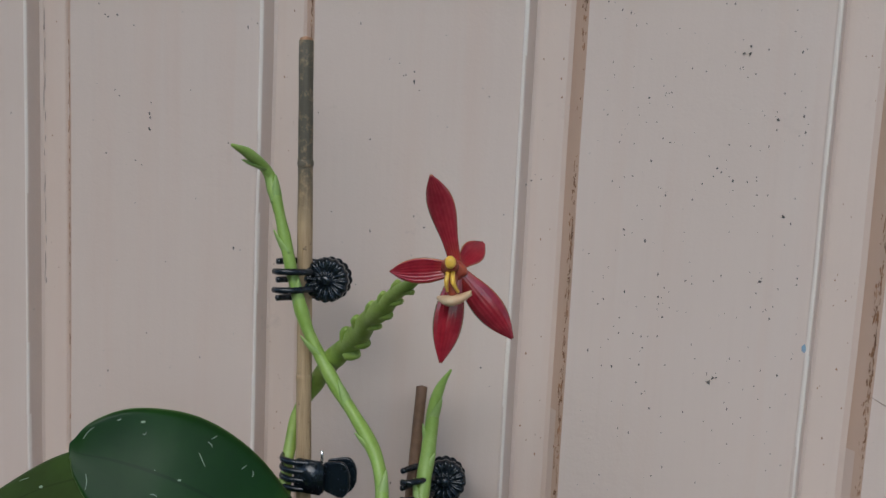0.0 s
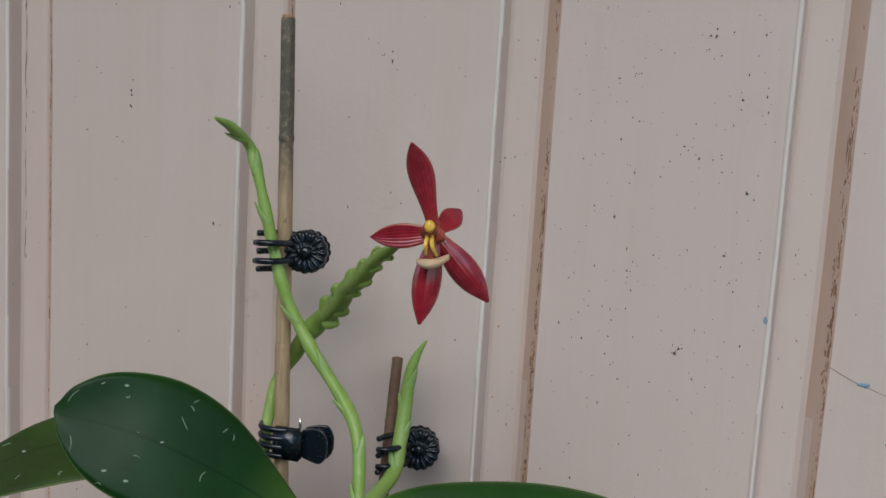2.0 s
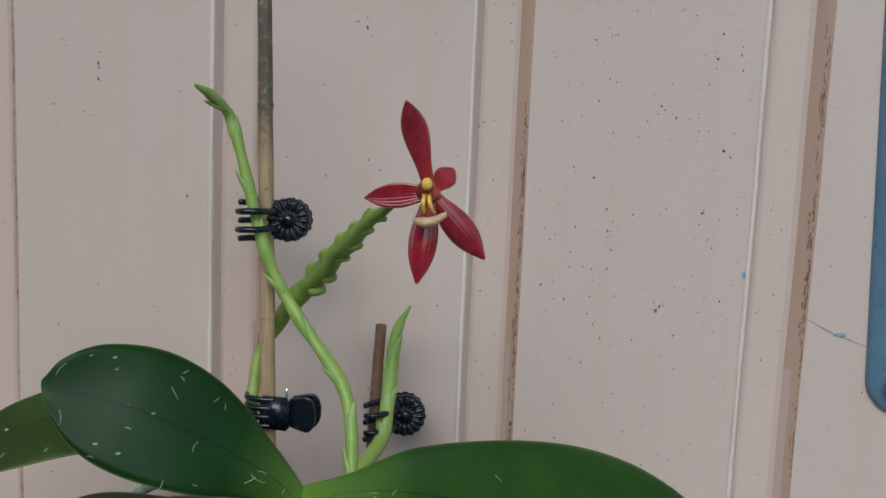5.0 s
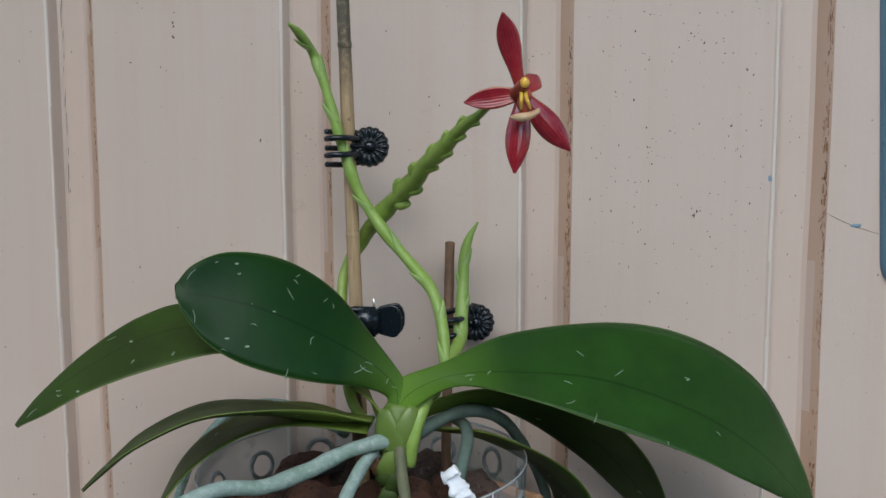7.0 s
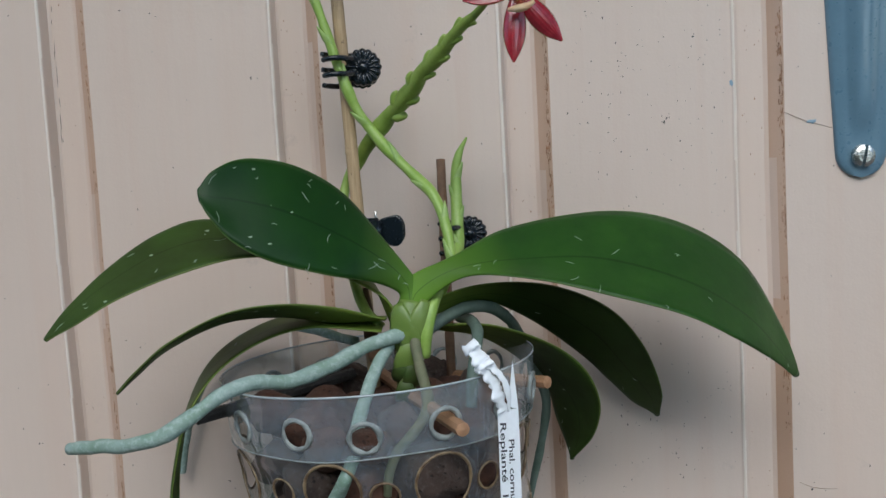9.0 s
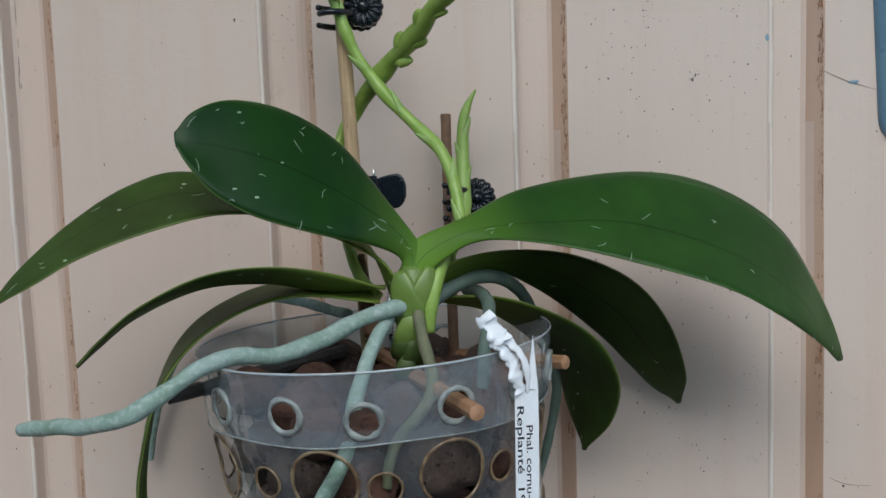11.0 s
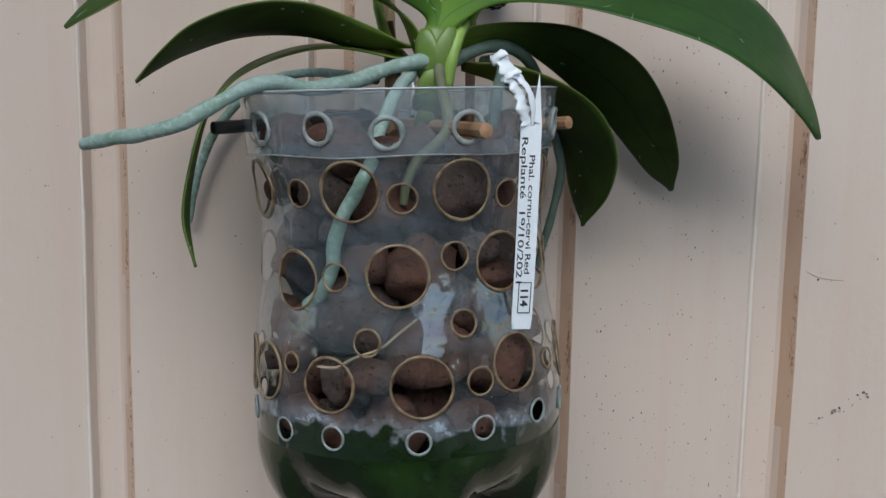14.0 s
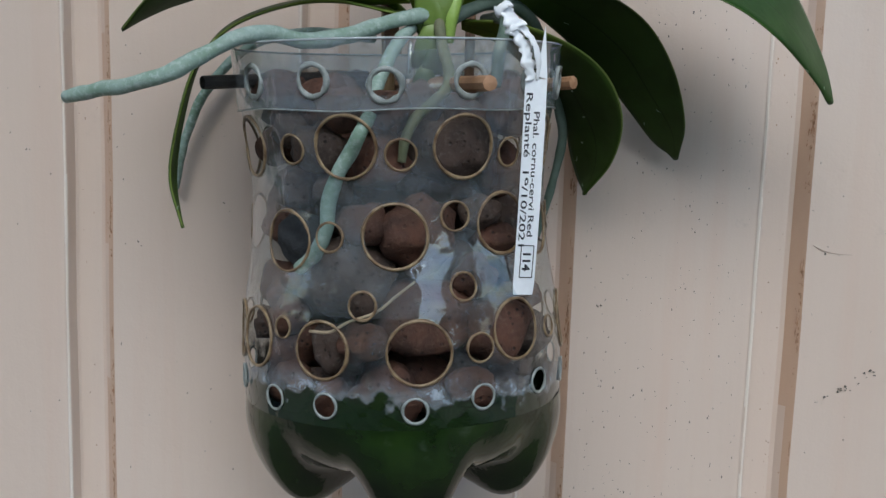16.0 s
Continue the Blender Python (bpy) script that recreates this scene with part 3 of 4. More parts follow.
for k in range(9):
    HOLES.append((82 + 26 * k, 0.1095, SMALL * 0.86, FROST))
COLLAR_HOLES = [(deg, z, 0.0050, FROST) for deg, z in [(-49.2, 0.2117), (-22.0, 0.2116), (1.7, 0.2099), (28.7, 0.2113)] + [(55 + 26 * k, 0.2112) for k in range(9)]]


def skin_with_holes(z0, z1, holes, out, step_deg=3.0, rows=14):
    """The pot's wall as one sheet with round openings through it."""
    from mathutils.geometry import delaunay_2d_cdt
    k = 0.055
    pts, edges = [], []
    n = int(360 / step_deg)
    for j in range(rows + 1):
        for i in range(n + 1):
            p = Vector((radians(-180 + i * step_deg) * k, z0 + (z1 - z0) * j / rows))
            if 0 < j < rows and 0 < i < n and any((p - Vector((radians(h[0]) * k, h[1]))).length < h[2] * 1.08 for h in holes):
                continue
            if j in (0, rows) and i > 0:
                edges.append((len(pts) - 1, len(pts)))
            pts.append(p)
    rings = []
    for deg, z, r, _ in holes:
        c = Vector((radians((deg + 180) % 360 - 180) * k, z))
        if abs(c.x) > math.pi * k - r * 1.2 or z + r < z0 or z - r > z1:
            continue
        start, count = len(pts), 28 if r > 0.007 else 18
        for q in range(count):
            a = 2 * math.pi * q / count
            wob = 1 + 0.03 * noise.noise(Vector((math.cos(a), math.sin(a), deg)))
            pts.append(c + Vector((math.cos(a), math.sin(a))) * r * wob)
            edges.append((start + q, start + (q + 1) % count))
        rings.append((c, r))
    verts, _, faces, *_ = delaunay_2d_cdt(pts, edges, [], 0, 1e-6)
    bm = bmesh.new()
    vs = [bm.verts.new(on_pot(math.degrees(v.x / k), v.y, out)) for v in verts]
    for f in faces:
        c = sum((verts[i] for i in f), Vector((0, 0))) / len(f)
        if any((c - q).length < r * 0.97 for q, r in rings) or not z0 < c.y < z1:
            continue
        if len(set(f)) > 2:
            try:
                bm.faces.new([vs[i] for i in f])
            except ValueError:
                pass
    bmesh.ops.delete(bm, geom=[v for v in bm.verts if not v.link_faces], context="VERTS")
    bmesh.ops.remove_doubles(bm, verts=bm.verts, dist=1e-5)
    bmesh.ops.recalc_face_normals(bm, faces=bm.faces)
    return bm


FOOT = [(57.7, 101.5), (57.8, 92), (55.2, 81), (50, 71.5), (44, 65.8), (36, 63.8), (25, 68), (12, 74), (0.5, 77)]
VALLEY = [(57.7, 101.5), (55.8, 95), (51.8, 88), (46, 83), (38, 80), (30, 79), (20, 78.5), (10, 77.5), (0.5, 77)]


def petaloid_base():
    bm = bmesh.new()
    n, rows = 150, 34
    foot, valley = spline([(r, 0, z) for r, z in FOOT], rows), spline([(r, 0, z) for r, z in VALLEY], rows)
    ring = []
    for j in range(rows):
        row = []
        for i in range(n):
            d = 360 * i / n
            f = min(1.0, max(0.0, (0.35 + 0.5 * math.cos(5 * radians(d - 7.5))) / 0.68))
            f = f * f * (3 - 2 * f)
            p = foot[j] * f + valley[j] * (1 - f)
            a = radians(d)
            x, y = p.x * math.sin(a) / 1000, -p.x * math.cos(a) / 1000
            row.append(bm.verts.new((AXIS.x + x + 0.045 * (0.212 - p.z / 1000), AXIS.y + y, p.z / 1000 + LEAN_Z * x)))
        ring.append(row)
    for a, b in zip(ring, ring[1:]):
        for i in range(n):
            bm.faces.new((a[i], b[i], b[(i + 1) % n], a[(i + 1) % n]))
    bm.faces.new(ring[-1][::-1])
    bmesh.ops.recalc_face_normals(bm, faces=bm.faces)
    return bm


def hole_ring(deg, z, r, out, fat):
    """A bead of melted plastic round an opening."""
    bm = bmesh.new()
    n, seg = (28, 6) if r > 0.007 else (20, 6)
    rings = []
    for i in range(n):
        a = 2 * math.pi * i / n
        q = []
        for j in range(seg):
            b = 2 * math.pi * j / seg
            wob = 1 + 0.6 * noise.noise(Vector((math.cos(a) * 2, math.sin(a) * 2, deg * 0.3)))
            rr = r + fat * wob * math.cos(b)
            q.append(bm.verts.new(on_pot(deg + math.degrees(rr * math.cos(a) / pot_radius(z)), z + rr * math.sin(a), out + 0.8 * fat * wob * math.sin(b))))
        rings.append(q)
    for i in range(n):
        a, b = rings[i], rings[(i + 1) % n]
        for j in range(seg):
            bm.faces.new((a[j], b[j], b[(j + 1) % seg], a[(j + 1) % seg]))
    bmesh.ops.recalc_face_normals(bm, faces=bm.faces)
    return bm


def build_pot():
    pot = thing("bottle_pot", (AXIS.x, AXIS.y, 0.06), "clear plastic bottle cut into a hanging pot with drilled round holes", "plant pot")
    part("shell", skin_with_holes(0.1375, 0.207, HOLES, 0.0, rows=22), CLEAR, pot, "clear plastic with singed holes, clouding and painted-in sky haze")
    part("stained_band", skin_with_holes(0.1015, 0.1375, HOLES, 0.0, rows=10), SCALE_STAIN, pot, "plastic clouded by white limescale")
    part("collar", skin_with_holes(0.2025, 0.2240, COLLAR_HOLES, 0.0009, rows=7), COLLAR, pot, "second clear plastic band round the rim")
    part("petaloid_base", petaloid_base(), GREEN_PET, pot, "five-footed bottle base, dark green with algae")
    for deg, z, r, m in HOLES:
        part("hole_rim", hole_ring(deg, z, r, 0.0004, 0.00055 if r > 0.007 else 0.00045), m, pot)
    for deg, z, r, m in COLLAR_HOLES:
        part("hole_rim", hole_ring(deg, z, r, 0.0012, 0.0009), m, pot)
    rim = [on_pot(d, 0.2240, 0.0009) for d in range(-180, 180, 6)]
    bm = bmesh.new()
    tube(rim + [rim[0]], [0.0004] * 2, 121, 6, bm=bm)
    part("rim_edge", bm, RIM, pot)
    seam = [on_pot(d, 0.2025 + 0.0004 * math.sin(d * 0.11), 0.0010) for d in range(-180, 180, 6)]
    part("seam_edge", tube(seam + [seam[0]], [0.00025] * 2, 121, 6), FROST, pot, "cut edge of the overlapping plastic band")
    # wire hook behind the pot, over the rim and into the wall
    bm = tube([mm(-94, -8, 212), mm(-94, -7.5, 224), mm(-94, -3, 230), mm(-94, 14, 231)], [0.0011] * 2, 18, 8)
    part("wire_hook", bm, STEEL, pot, "bent wire hook fixed in the wall")
    return pot


build_pot()

# ---- clay pebbles in the pot ----
PEBBLES = []
rng = random.Random(5)
FORCED = [((-0.1215, -0.0905, 0.1575), 0.0095, LAVA), ((-0.071, -0.098, 0.190), 0.0125, CLAY_GREY), ((-0.117, -0.098, 0.190), 0.0105, CLAY_GREY),
          ((-0.097, -0.098, 0.186), 0.011, CLAY), ((-0.1050, -0.0945, 0.1440), 0.0150, CLAY_GREY), ((-0.0825, -0.0955, 0.1620), 0.0140, CLAY),
          ((-0.0800, -0.0930, 0.1330), 0.0165, CLAY), ((-0.057, -0.090, 0.1295), 0.0125, CLAY), ((-0.108, -0.096, 0.1215), 0.010, CLAY_GREY)]
# the top layer, heaped towards the back
for k in range(9):
    a = radians(84 + 24 * k)
    FORCED.append(((AXIS.x + 0.041 * math.sin(a), AXIS.y - 0.041 * math.cos(a), 0.2045 + 0.003 * math.sin(k * 2.6)), 0.0105 + 0.0015 * math.sin(k * 1.3), (CLAY, CLAY_GREY)[k % 2]))
for k in range(5):
    a = radians(95 + 42 * k)
    FORCED.append(((AXIS.x + 0.020 * math.sin(a), AXIS.y - 0.020 * math.cos(a), 0.2010 + 0.002 * math.sin(k * 1.9)), 0.0110, CLAY))
for c, r, m in FORCED:
    c = Vector(c)
    centre = Vector((AXIS.x + 0.045 * (0.212 - c.z), AXIS.y))
    out = c.xy - centre
    reach = min(out.length, pot_radius(c.z) - 1.18 * r - 0.0008)
    PEBBLES.append((Vector((*(centre + out.normalized() * reach), c.z)), r, m))
for _ in range(24000):
    if len(PEBBLES) > 140:
        break
    z = rng.uniform(0.106, 0.209)
    r = rng.choice((0.0075, 0.0095, 0.0120, 0.0150, 0.0170)) * rng.uniform(0.92, 1.08)
    q, a = (pot_radius(z) - 1.15 * r - 0.0012) * math.sqrt(rng.random()), rng.uniform(0, 2 * math.pi)
    c = Vector((AXIS.x + q * math.sin(a) + LEAN_Z * (0.212 - z), AXIS.y - q * math.cos(a), z))
    if z + r > 0.2170 - 0.17 * max(0.0, -c.y - 0.07):
        continue
    if z > 0.198 and (c - Vector((-0.084, -0.066, z))).length < 0.016:
        continue
    if all((c - d).length > 0.83 * (r + s) for d, s, _ in PEBBLES):
        PEBBLES.append((c, r, rng.choice((CLAY, CLAY, CLAY_GREY))))
for i, (c, r, m) in enumerate(PEBBLES):
    kind = "lava_rock" if m is LAVA else "clay_pebble"
    bm = rounded_blob(c, r, i, 4 if m is LAVA else 3, 0.34 if m is LAVA else 0.42, (0.9 + 0.2 * math.sin(i * 1.9) ** 2, 1, 0.80 + 0.2 * math.cos(i * 2.3) ** 2), 1.35)
    ob = part(kind, bm, m)
    tagged(ob, "dark porous lava rock in the pot" if m is LAVA else "reddish brown fired clay pebble in the pot" if m is CLAY else "greyed brown clay pebble in the pot",
           "rock" if m is LAVA else "clay pebble", "" if m is LAVA else "pebbles filling the pot")


# ---- stakes and sticks ----
def rod(name, a, b, radius, material, label, category, group="", seg=14, wobble=0.08):
    a, b = Vector(a), Vector(b)
    d = (b - a).normalized()
    bm = bmesh.new()
    tube([a, a.lerp(b, 0.33), a.lerp(b, 0.66), b], [radius * 0.94, radius, radius, radius * 0.94], 30, seg, wobble, bm)
    return tagged(part(name, bm, material, smooth=seg > 8), label, category, group)


stake = rod("bamboo_stake", mm(-98.8, -41.4, 200), mm(-107.6, -32.8, 411), 0.0025, BAMBOO, "weathered bamboo stake with a mould-blackened top, standing in the pot", "stake")
part("cut_end", tube([mm(-107.6, -32.8, 410.5), mm(-107.62, -32.78, 411.2), mm(-107.65, -32.75, 411.9)], [0.0023, 0.0022, 0.0019], 6, 14, 0.1), STICK, stake, "paler sawn end of the cane")
for zz in (0.302, 0.372):
    f = (zz - 0.2) / 0.211
    c = mm(-98.8, -41.4, 200).lerp(mm(-107.6, -32.8, 411), f)
    part("node_ring", tube([c - mm(0, 0, 1.2), c, c + mm(0, 0, 1.2)], [0.00250, 0.00268, 0.00250], 8, 14, 0.05), BAMBOO, stake)
rod("short_stick", mm(-69, -34, 200), mm(-70, -13.4, 297), 0.0020, STICK_BROWN, "short dark brown wooden stick standing in the pot", "stick")
rod("chopstick", mm(-60.5, -119.5, 211.5), mm(-101, -20, 211), 0.0026, STICK, "pale wooden chopstick pushed through holes in the pot", "chopstick", "sticks through the pot", 8, 0.03)
rod("chopstick", mm(-31.5, -65.5, 213.5), mm(-76, -24, 209), 0.0025, STICK, "pale wooden chopstick end beside the hanging tag", "chopstick", "sticks through the pot", 8, 0.03)
rod("chopstick", mm(-158.5, -84, 209.5), mm(-108, -38, 214), 0.0025, STICK_BLACK, "blackened chopstick pushed through the pot", "chopstick", "sticks through the pot", 8, 0.03)

# ---- orchid ----
orchid = thing("orchid", mm(-82, -66, 215), "potted orchid with glossy leaves, green flower spikes and one red flower", "orchid")


def mmrows(rows):
    return [tuple(mm(*p) for p in row) for row in rows]


LEAF_A = [((-76, -66, 249), (-81, -71.5, 240), (-88, -68, 242)), ((-78.5, -66, 255), (-81, -69, 252), (-84, -69, 249)), ((-88.2, -67.5, 268.8), (-89.2, -74.5, 262.8), (-91.2, -77.5, 254.8)),
          ((-101.8, -72.5, 287.4), (-104.8, -83.5, 274.4), (-105.8, -92.5, 260.2)), ((-117.4, -78.5, 298.2), (-120.5, -90.5, 283), (-123.6, -100.5, 266.8)), ((-132.2, -88.5, 301.8), (-134.4, -95.5, 287.6), (-135.4, -103.5, 274.4)),
          ((-141.8, -96, 298.6), (-142.8, -99, 289.4), (-142.9, -103, 283.4)), ((-146.9, -99, 292.5), (-146.9, -100, 290.5), (-145.9, -101, 288.4))]
LEAF_B = [((-84, -66, 250), (-80.5, -71, 240), (-75.5, -68, 240)), ((-79, -66, 256), (-77, -69, 250), (-73, -70.5, 247)), ((-64, -66, 262), (-61, -70, 258), (-58, -72, 255)),
          ((-43, -60, 271), (-37, -71, 260), (-34, -82, 254)), ((-7, -55, 275), (-10, -74, 259), (-9, -88, 248)),
          ((21, -50, 269), (20, -73, 249), (16, -87, 240)), ((44, -48, 253), (41, -68, 235), (34, -80, 230)),
          ((58, -50, 227), (55, -59, 219), (52, -63, 217)), ((63, -51, 211), (63, -51, 209), (61, -52, 209))]
LEAF_C = [((-88, -61, 236), (-86, -66, 236), (-83, -70, 234)), ((-98, -57, 256), (-95, -65, 253), (-90, -71.5, 249)), ((-122, -56, 270), (-119, -67, 265), (-117, -75, 263)),
          ((-152.5, -65, 280), (-147, -74, 273), (-137, -85, 267)), ((-171, -71.5, 276.3), (-166.5, -81, 270), (-158, -94, 263)),
          ((-187.5, -81, 265.3), (-183.5, -89, 261), (-178, -99, 256)), ((-198.7, -91.5, 253.3), (-197, -95.5, 251), (-193, -101, 248)),
          ((-205, -98, 244), (-205, -99, 243), (-204, -100, 243))]
LEAF_D = [((-90, -62, 240), (-90, -65, 240), (-90, -68, 240)), ((-111, -56, 240.5), (-108, -68, 240), (-105, -81, 247)),
          ((-131, -60, 244), (-126, -78, 244.5), (-121, -101, 252)), ((-153, -63, 243), (-146, -83, 244), (-138, -110, 251)),
          ((-170, -75, 236), (-163, -95, 237.5), (-154, -119, 244)), ((-175, -94, 230), (-172, -105, 230), (-166, -117, 235)), ((-178, -107, 225), (-177.5, -108, 225), (-177, -109, 225.5))]
LEAF_E = [((-92, -58, 237), (-92, -62, 236), (-92, -66, 235)), ((-117, -50, 241), (-116, -62, 239.5), (-115.5, -73, 239)),
          ((-136, -54, 239.5), (-134.5, -66, 237), (-133, -78, 236)), ((-153, -65, 231), (-151, -79, 228), (-147, -91, 228)),
          ((-162, -72, 218), (-160, -88, 214), (-155, -102, 216)),
          ((-167, -76, 198), (-166, -87, 196), (-162, -99, 198)), ((-169, -79, 178), (-169, -86, 177), (-167, -93, 178)),
          ((-165, -88, 161), (-164, -89, 160), (-164, -90, 161))]
LEAF_F = [((-78, -68, 240), (-79, -66, 237), (-79, -62, 235)), ((-70, -64, 247), (-72, -61, 243), (-73, -57, 239)), ((-51, -55, 250), (-53, -52, 246), (-55, -49, 242.5)),
          ((-28, -55, 248), (-32, -46, 240.5), (-37, -37, 233)), ((-7, -50, 238), (-12, -38, 227), (-17, -26, 216)),
          ((7, -40, 221), (0, -30, 212), (-5, -20, 203)), ((15, -28, 200), (11, -22, 197), (5, -14, 192)),
          ((16, -12, 186), (15, -11, 185), (14, -10, 186))]
LEAF_G = [((-72, -55, 235), (-72, -52, 234), (-72, -48, 232)), ((-51, -55, 234), (-55, -45, 230), (-57, -38, 227)),
          ((-30, -54, 226), (-38, -38, 221), (-42, -20, 214)), ((-17, -50, 215), (-27, -30, 208), (-31, -8, 200)),
          ((-11, -44, 200), (-19, -25, 194), (-27, -6, 185)), ((-13, -33, 184), (-18, -22, 181), (-24, -8, 176)),
          ((-21, -21, 171), (-22, -20, 170), (-22, -19, 171))]
part("leaf", blade(mmrows(LEAF_A), 48, 16), LEAF_DARK, orchid, "broad dark green leaf with a blunt notched tip")
part("leaf", blade(mmrows(LEAF_B), 56, 16), LEAF_LIT, orchid, "long glossy green leaf arching to a pointed tip")
part("leaf", blade(mmrows(LEAF_C), 48, 14), LEAF_OLD, orchid, "long olive green arching leaf")
part("leaf", blade(mmrows(LEAF_D), 48, 14), LEAF_OLD, orchid, "narrow arching green leaf")
part("leaf", blade(mmrows(LEAF_E), 48, 14), LEAF_LIT_THIN, orchid, "lower leaf drooping over the pot's rim")
# On these two averted leaves the olive also replaces light passing through.
part("leaf", blade(mmrows(LEAF_F), 48, 14), LEAF_OLD, orchid, "drooping dark leaf close to the wall")
part("leaf", blade(mmrows(LEAF_G), 48, 14), LEAF_OLD, orchid, "lower drooping dark leaf close to the wall")

PALE = simple("leaf_scar", (0.34, 0.42, 0.32), (0.26, 0.34, 0.25), 400, 0.6, 0.2)


def add_scars(leaf, count, seed):
    """Short pale scratches and lint lying on the side of a leaf that faces away from the wall."""
    r = random.Random(seed)
    faces = [p for p in leaf.data.polygons if p.normal.y < -0.15 and p.area > 1e-6]
    bm = bmesh.new()
    for _ in range(count):
        p = r.choice(faces)
        n = p.normal.copy()
        a = n.orthogonal().normalized()
        a.rotate(Matrix.Rotation(r.uniform(0, 6.28), 3, n))
        b = n.cross(a)
        long, bow = r.choice((0.0006, 0.0010, 0.0016, 0.0022)), r.uniform(-0.0006, 0.0006)
        c = p.center + n * 0.00008
        tube([c - a * long, c + b * bow, c + a * long], [0.00008, 0.00015, 0.00008], 6, 4, bm=bm)
    tagged(part("scars", bm, PALE, leaf), kind="stuff")


for leaf, count in zip([o for o in orchid.children if o.name.startswith("leaf")], (24, 15, 10, 3, 3, 3, 3)):
    add_scars(leaf, count, count)

# stem of overlapping leaf bases
part("stem", tube([mm(-84, -64, 210), mm(-83.5, -65, 220), mm(-82, -66, 229), mm(-80.5, -67, 238), mm(-79, -66, 246)], [0.0036, 0.0042, 0.0050, 0.0072, 0.0060], 30, 16, 0.10, flat=0.8), STEM, orchid, "yellow-green stem of clasping leaf bases")


def sheath(base, tip, half, normal, across, arch=0.002):
    return simple_blade(base, tip, across, half, normal, arch, -0.25, (1.0, 1.1, 1.05, 0.9, 0.7, 0.35), n=14, m=8, thick=0.0008)


for base, tip, half, nrm, acr, skin in ((mm(-81.5, -72.0, 229), mm(-84.5, -72.0, 246), 0.0052, (-0.3, -1, 0.2), (1, -0.3, 0.2), STEM),
                                        (mm(-80.5, -72.5, 230), mm(-74.5, -71.0, 247), 0.0044, (0.4, -1, 0.2), (1, 0.4, -0.4), STEM),
                                        (mm(-83, -71.0, 221), mm(-80.5, -72.5, 233), 0.0046, (0.1, -1, 0.1), (1, 0.1, -0.1), STEM),
                                        (mm(-85.5, -69.0, 217), mm(-84, -71.0, 226), 0.0034, (-0.4, -1, 0.1), (1, -0.4, 0.0), STEM_LOW),
                                        (mm(-81, -69.5, 215), mm(-80.5, -71.5, 225), 0.0036, (0.3, -1, 0.1), (1, 0.3, 0.0), STEM_LOW),
                                        (mm(-84, -68.5, 209), mm(-83.5, -70.5, 218), 0.0038, (0.0, -1, 0.1), (1, 0.0, 0.0), STEM_LOW)):
    part("leaf_base", sheath(base, tip, half, nrm, acr), skin, orchid, "clasping green leaf base")
part("dead_leaf_base", sheath(mm(-96, -57, 222), mm(-99, -52, 250), 0.0028, (-0.3, -1, 0), (1, -0.3, 0), 0.0015), STICK_BROWN, orchid, "withered brown remains of an old leaf")


def add_bracts(parent, line, radius, count, length, spread, seed, lo=0.1, hi=0.95, material=None):
    """Pointed scales that clasp a flower spike at its nodes."""
    r = random.Random(seed)
    pts = spline(line, 60)
    for k in range(count):
        u = lo + (hi - lo) * k / max(1, count - 1)
        i = int(u * 56)
        d = (pts[i + 2] - pts[i]).normalized()
        side = d.cross(Vector((0, -1, 0.15))).normalized() * (1 if k % 2 else -1)
        front = side.cross(d).normalized()
        if front.y > 0:
            front = -front
        out = (side * 0.8 + front * 0.5).normalized()
        base = pts[i] + out * radius * 0.55
        tip = pts[i] + d * length + out * (radius + spread)
        acr = d.cross(out).normalized()
        part("bract", simple_blade(base, tip, acr, radius * 0.95, out, 0.0003, -0.7, (1.0, 1.0, 0.85, 0.6, 0.35, 0.08), n=10, m=6, thick=0.0005), material or BRACT, parent)


SPIKE_ONE = [mm(*p) for p in ((-70, -59, 246), (-65, -64, 258), (-65.2, -61, 267.1), (-67.6, -56, 277.2), (-71.7, -52, 285.4), (-79.1, -47.5, 292.9), (-88.8, -44.5, 303.1), (-98.1, -42.5, 316.2), (-102.6, -42.5, 326.6), (-106, -41.8, 336.6), (-109.9, -41, 350), (-113, -40.5, 360), (-116.5, -39.5, 368.5), (-118.6, -48, 374.5), (-120.3, -56.8, 377.8))]
sp = part("flower_spike", tube(SPIKE_ONE, [0.0017, 0.0019, 0.0018, 0.0022, 0.0019, 0.0023, 0.0019, 0.0023, 0.0018, 0.0022, 0.0018, 0.0021, 0.0017, 0.0022, 0.0016, 0.0018, 0.0005], 90, 12, 0.1), SPIKE, orchid, "fresh green flower spike curving up to a pointed tip")
add_bracts(sp, SPIKE_ONE, 0.0023, 9, 0.0085, 0.0006, 3, 0.10, 0.93)
SPIKE_TWO = [mm(*p) for p in ((-93, -60, 236), (-101, -54, 246), (-106.5, -42, 266), (-108.3, -34, 281), (-106.5, -30.5, 291), (-101, -31, 299.5), (-93.5, -38, 308.5), (-86.5, -45, 315),
                                (-80, -51.5, 320.5), (-71, -63, 329.5), (-64, -71, 335.5), (-57.5, -78.5, 341.5), (-51, -85, 346), (-44, -89, 352))]
sp2 = part("flower_spike", tube(SPIKE_TWO, [0.0021, 0.0021, 0.0020, 0.0020, 0.0020, 0.0022, 0.0026, 0.0029, 0.0034, 0.0031, 0.0034, 0.0029, 0.0030, 0.0023, 0.0022, 0.0013, 0.0011], 90, 12, 0.25, flat=0.85), SPIKE_DARK, orchid, "zigzag olive green spike carrying the flower")
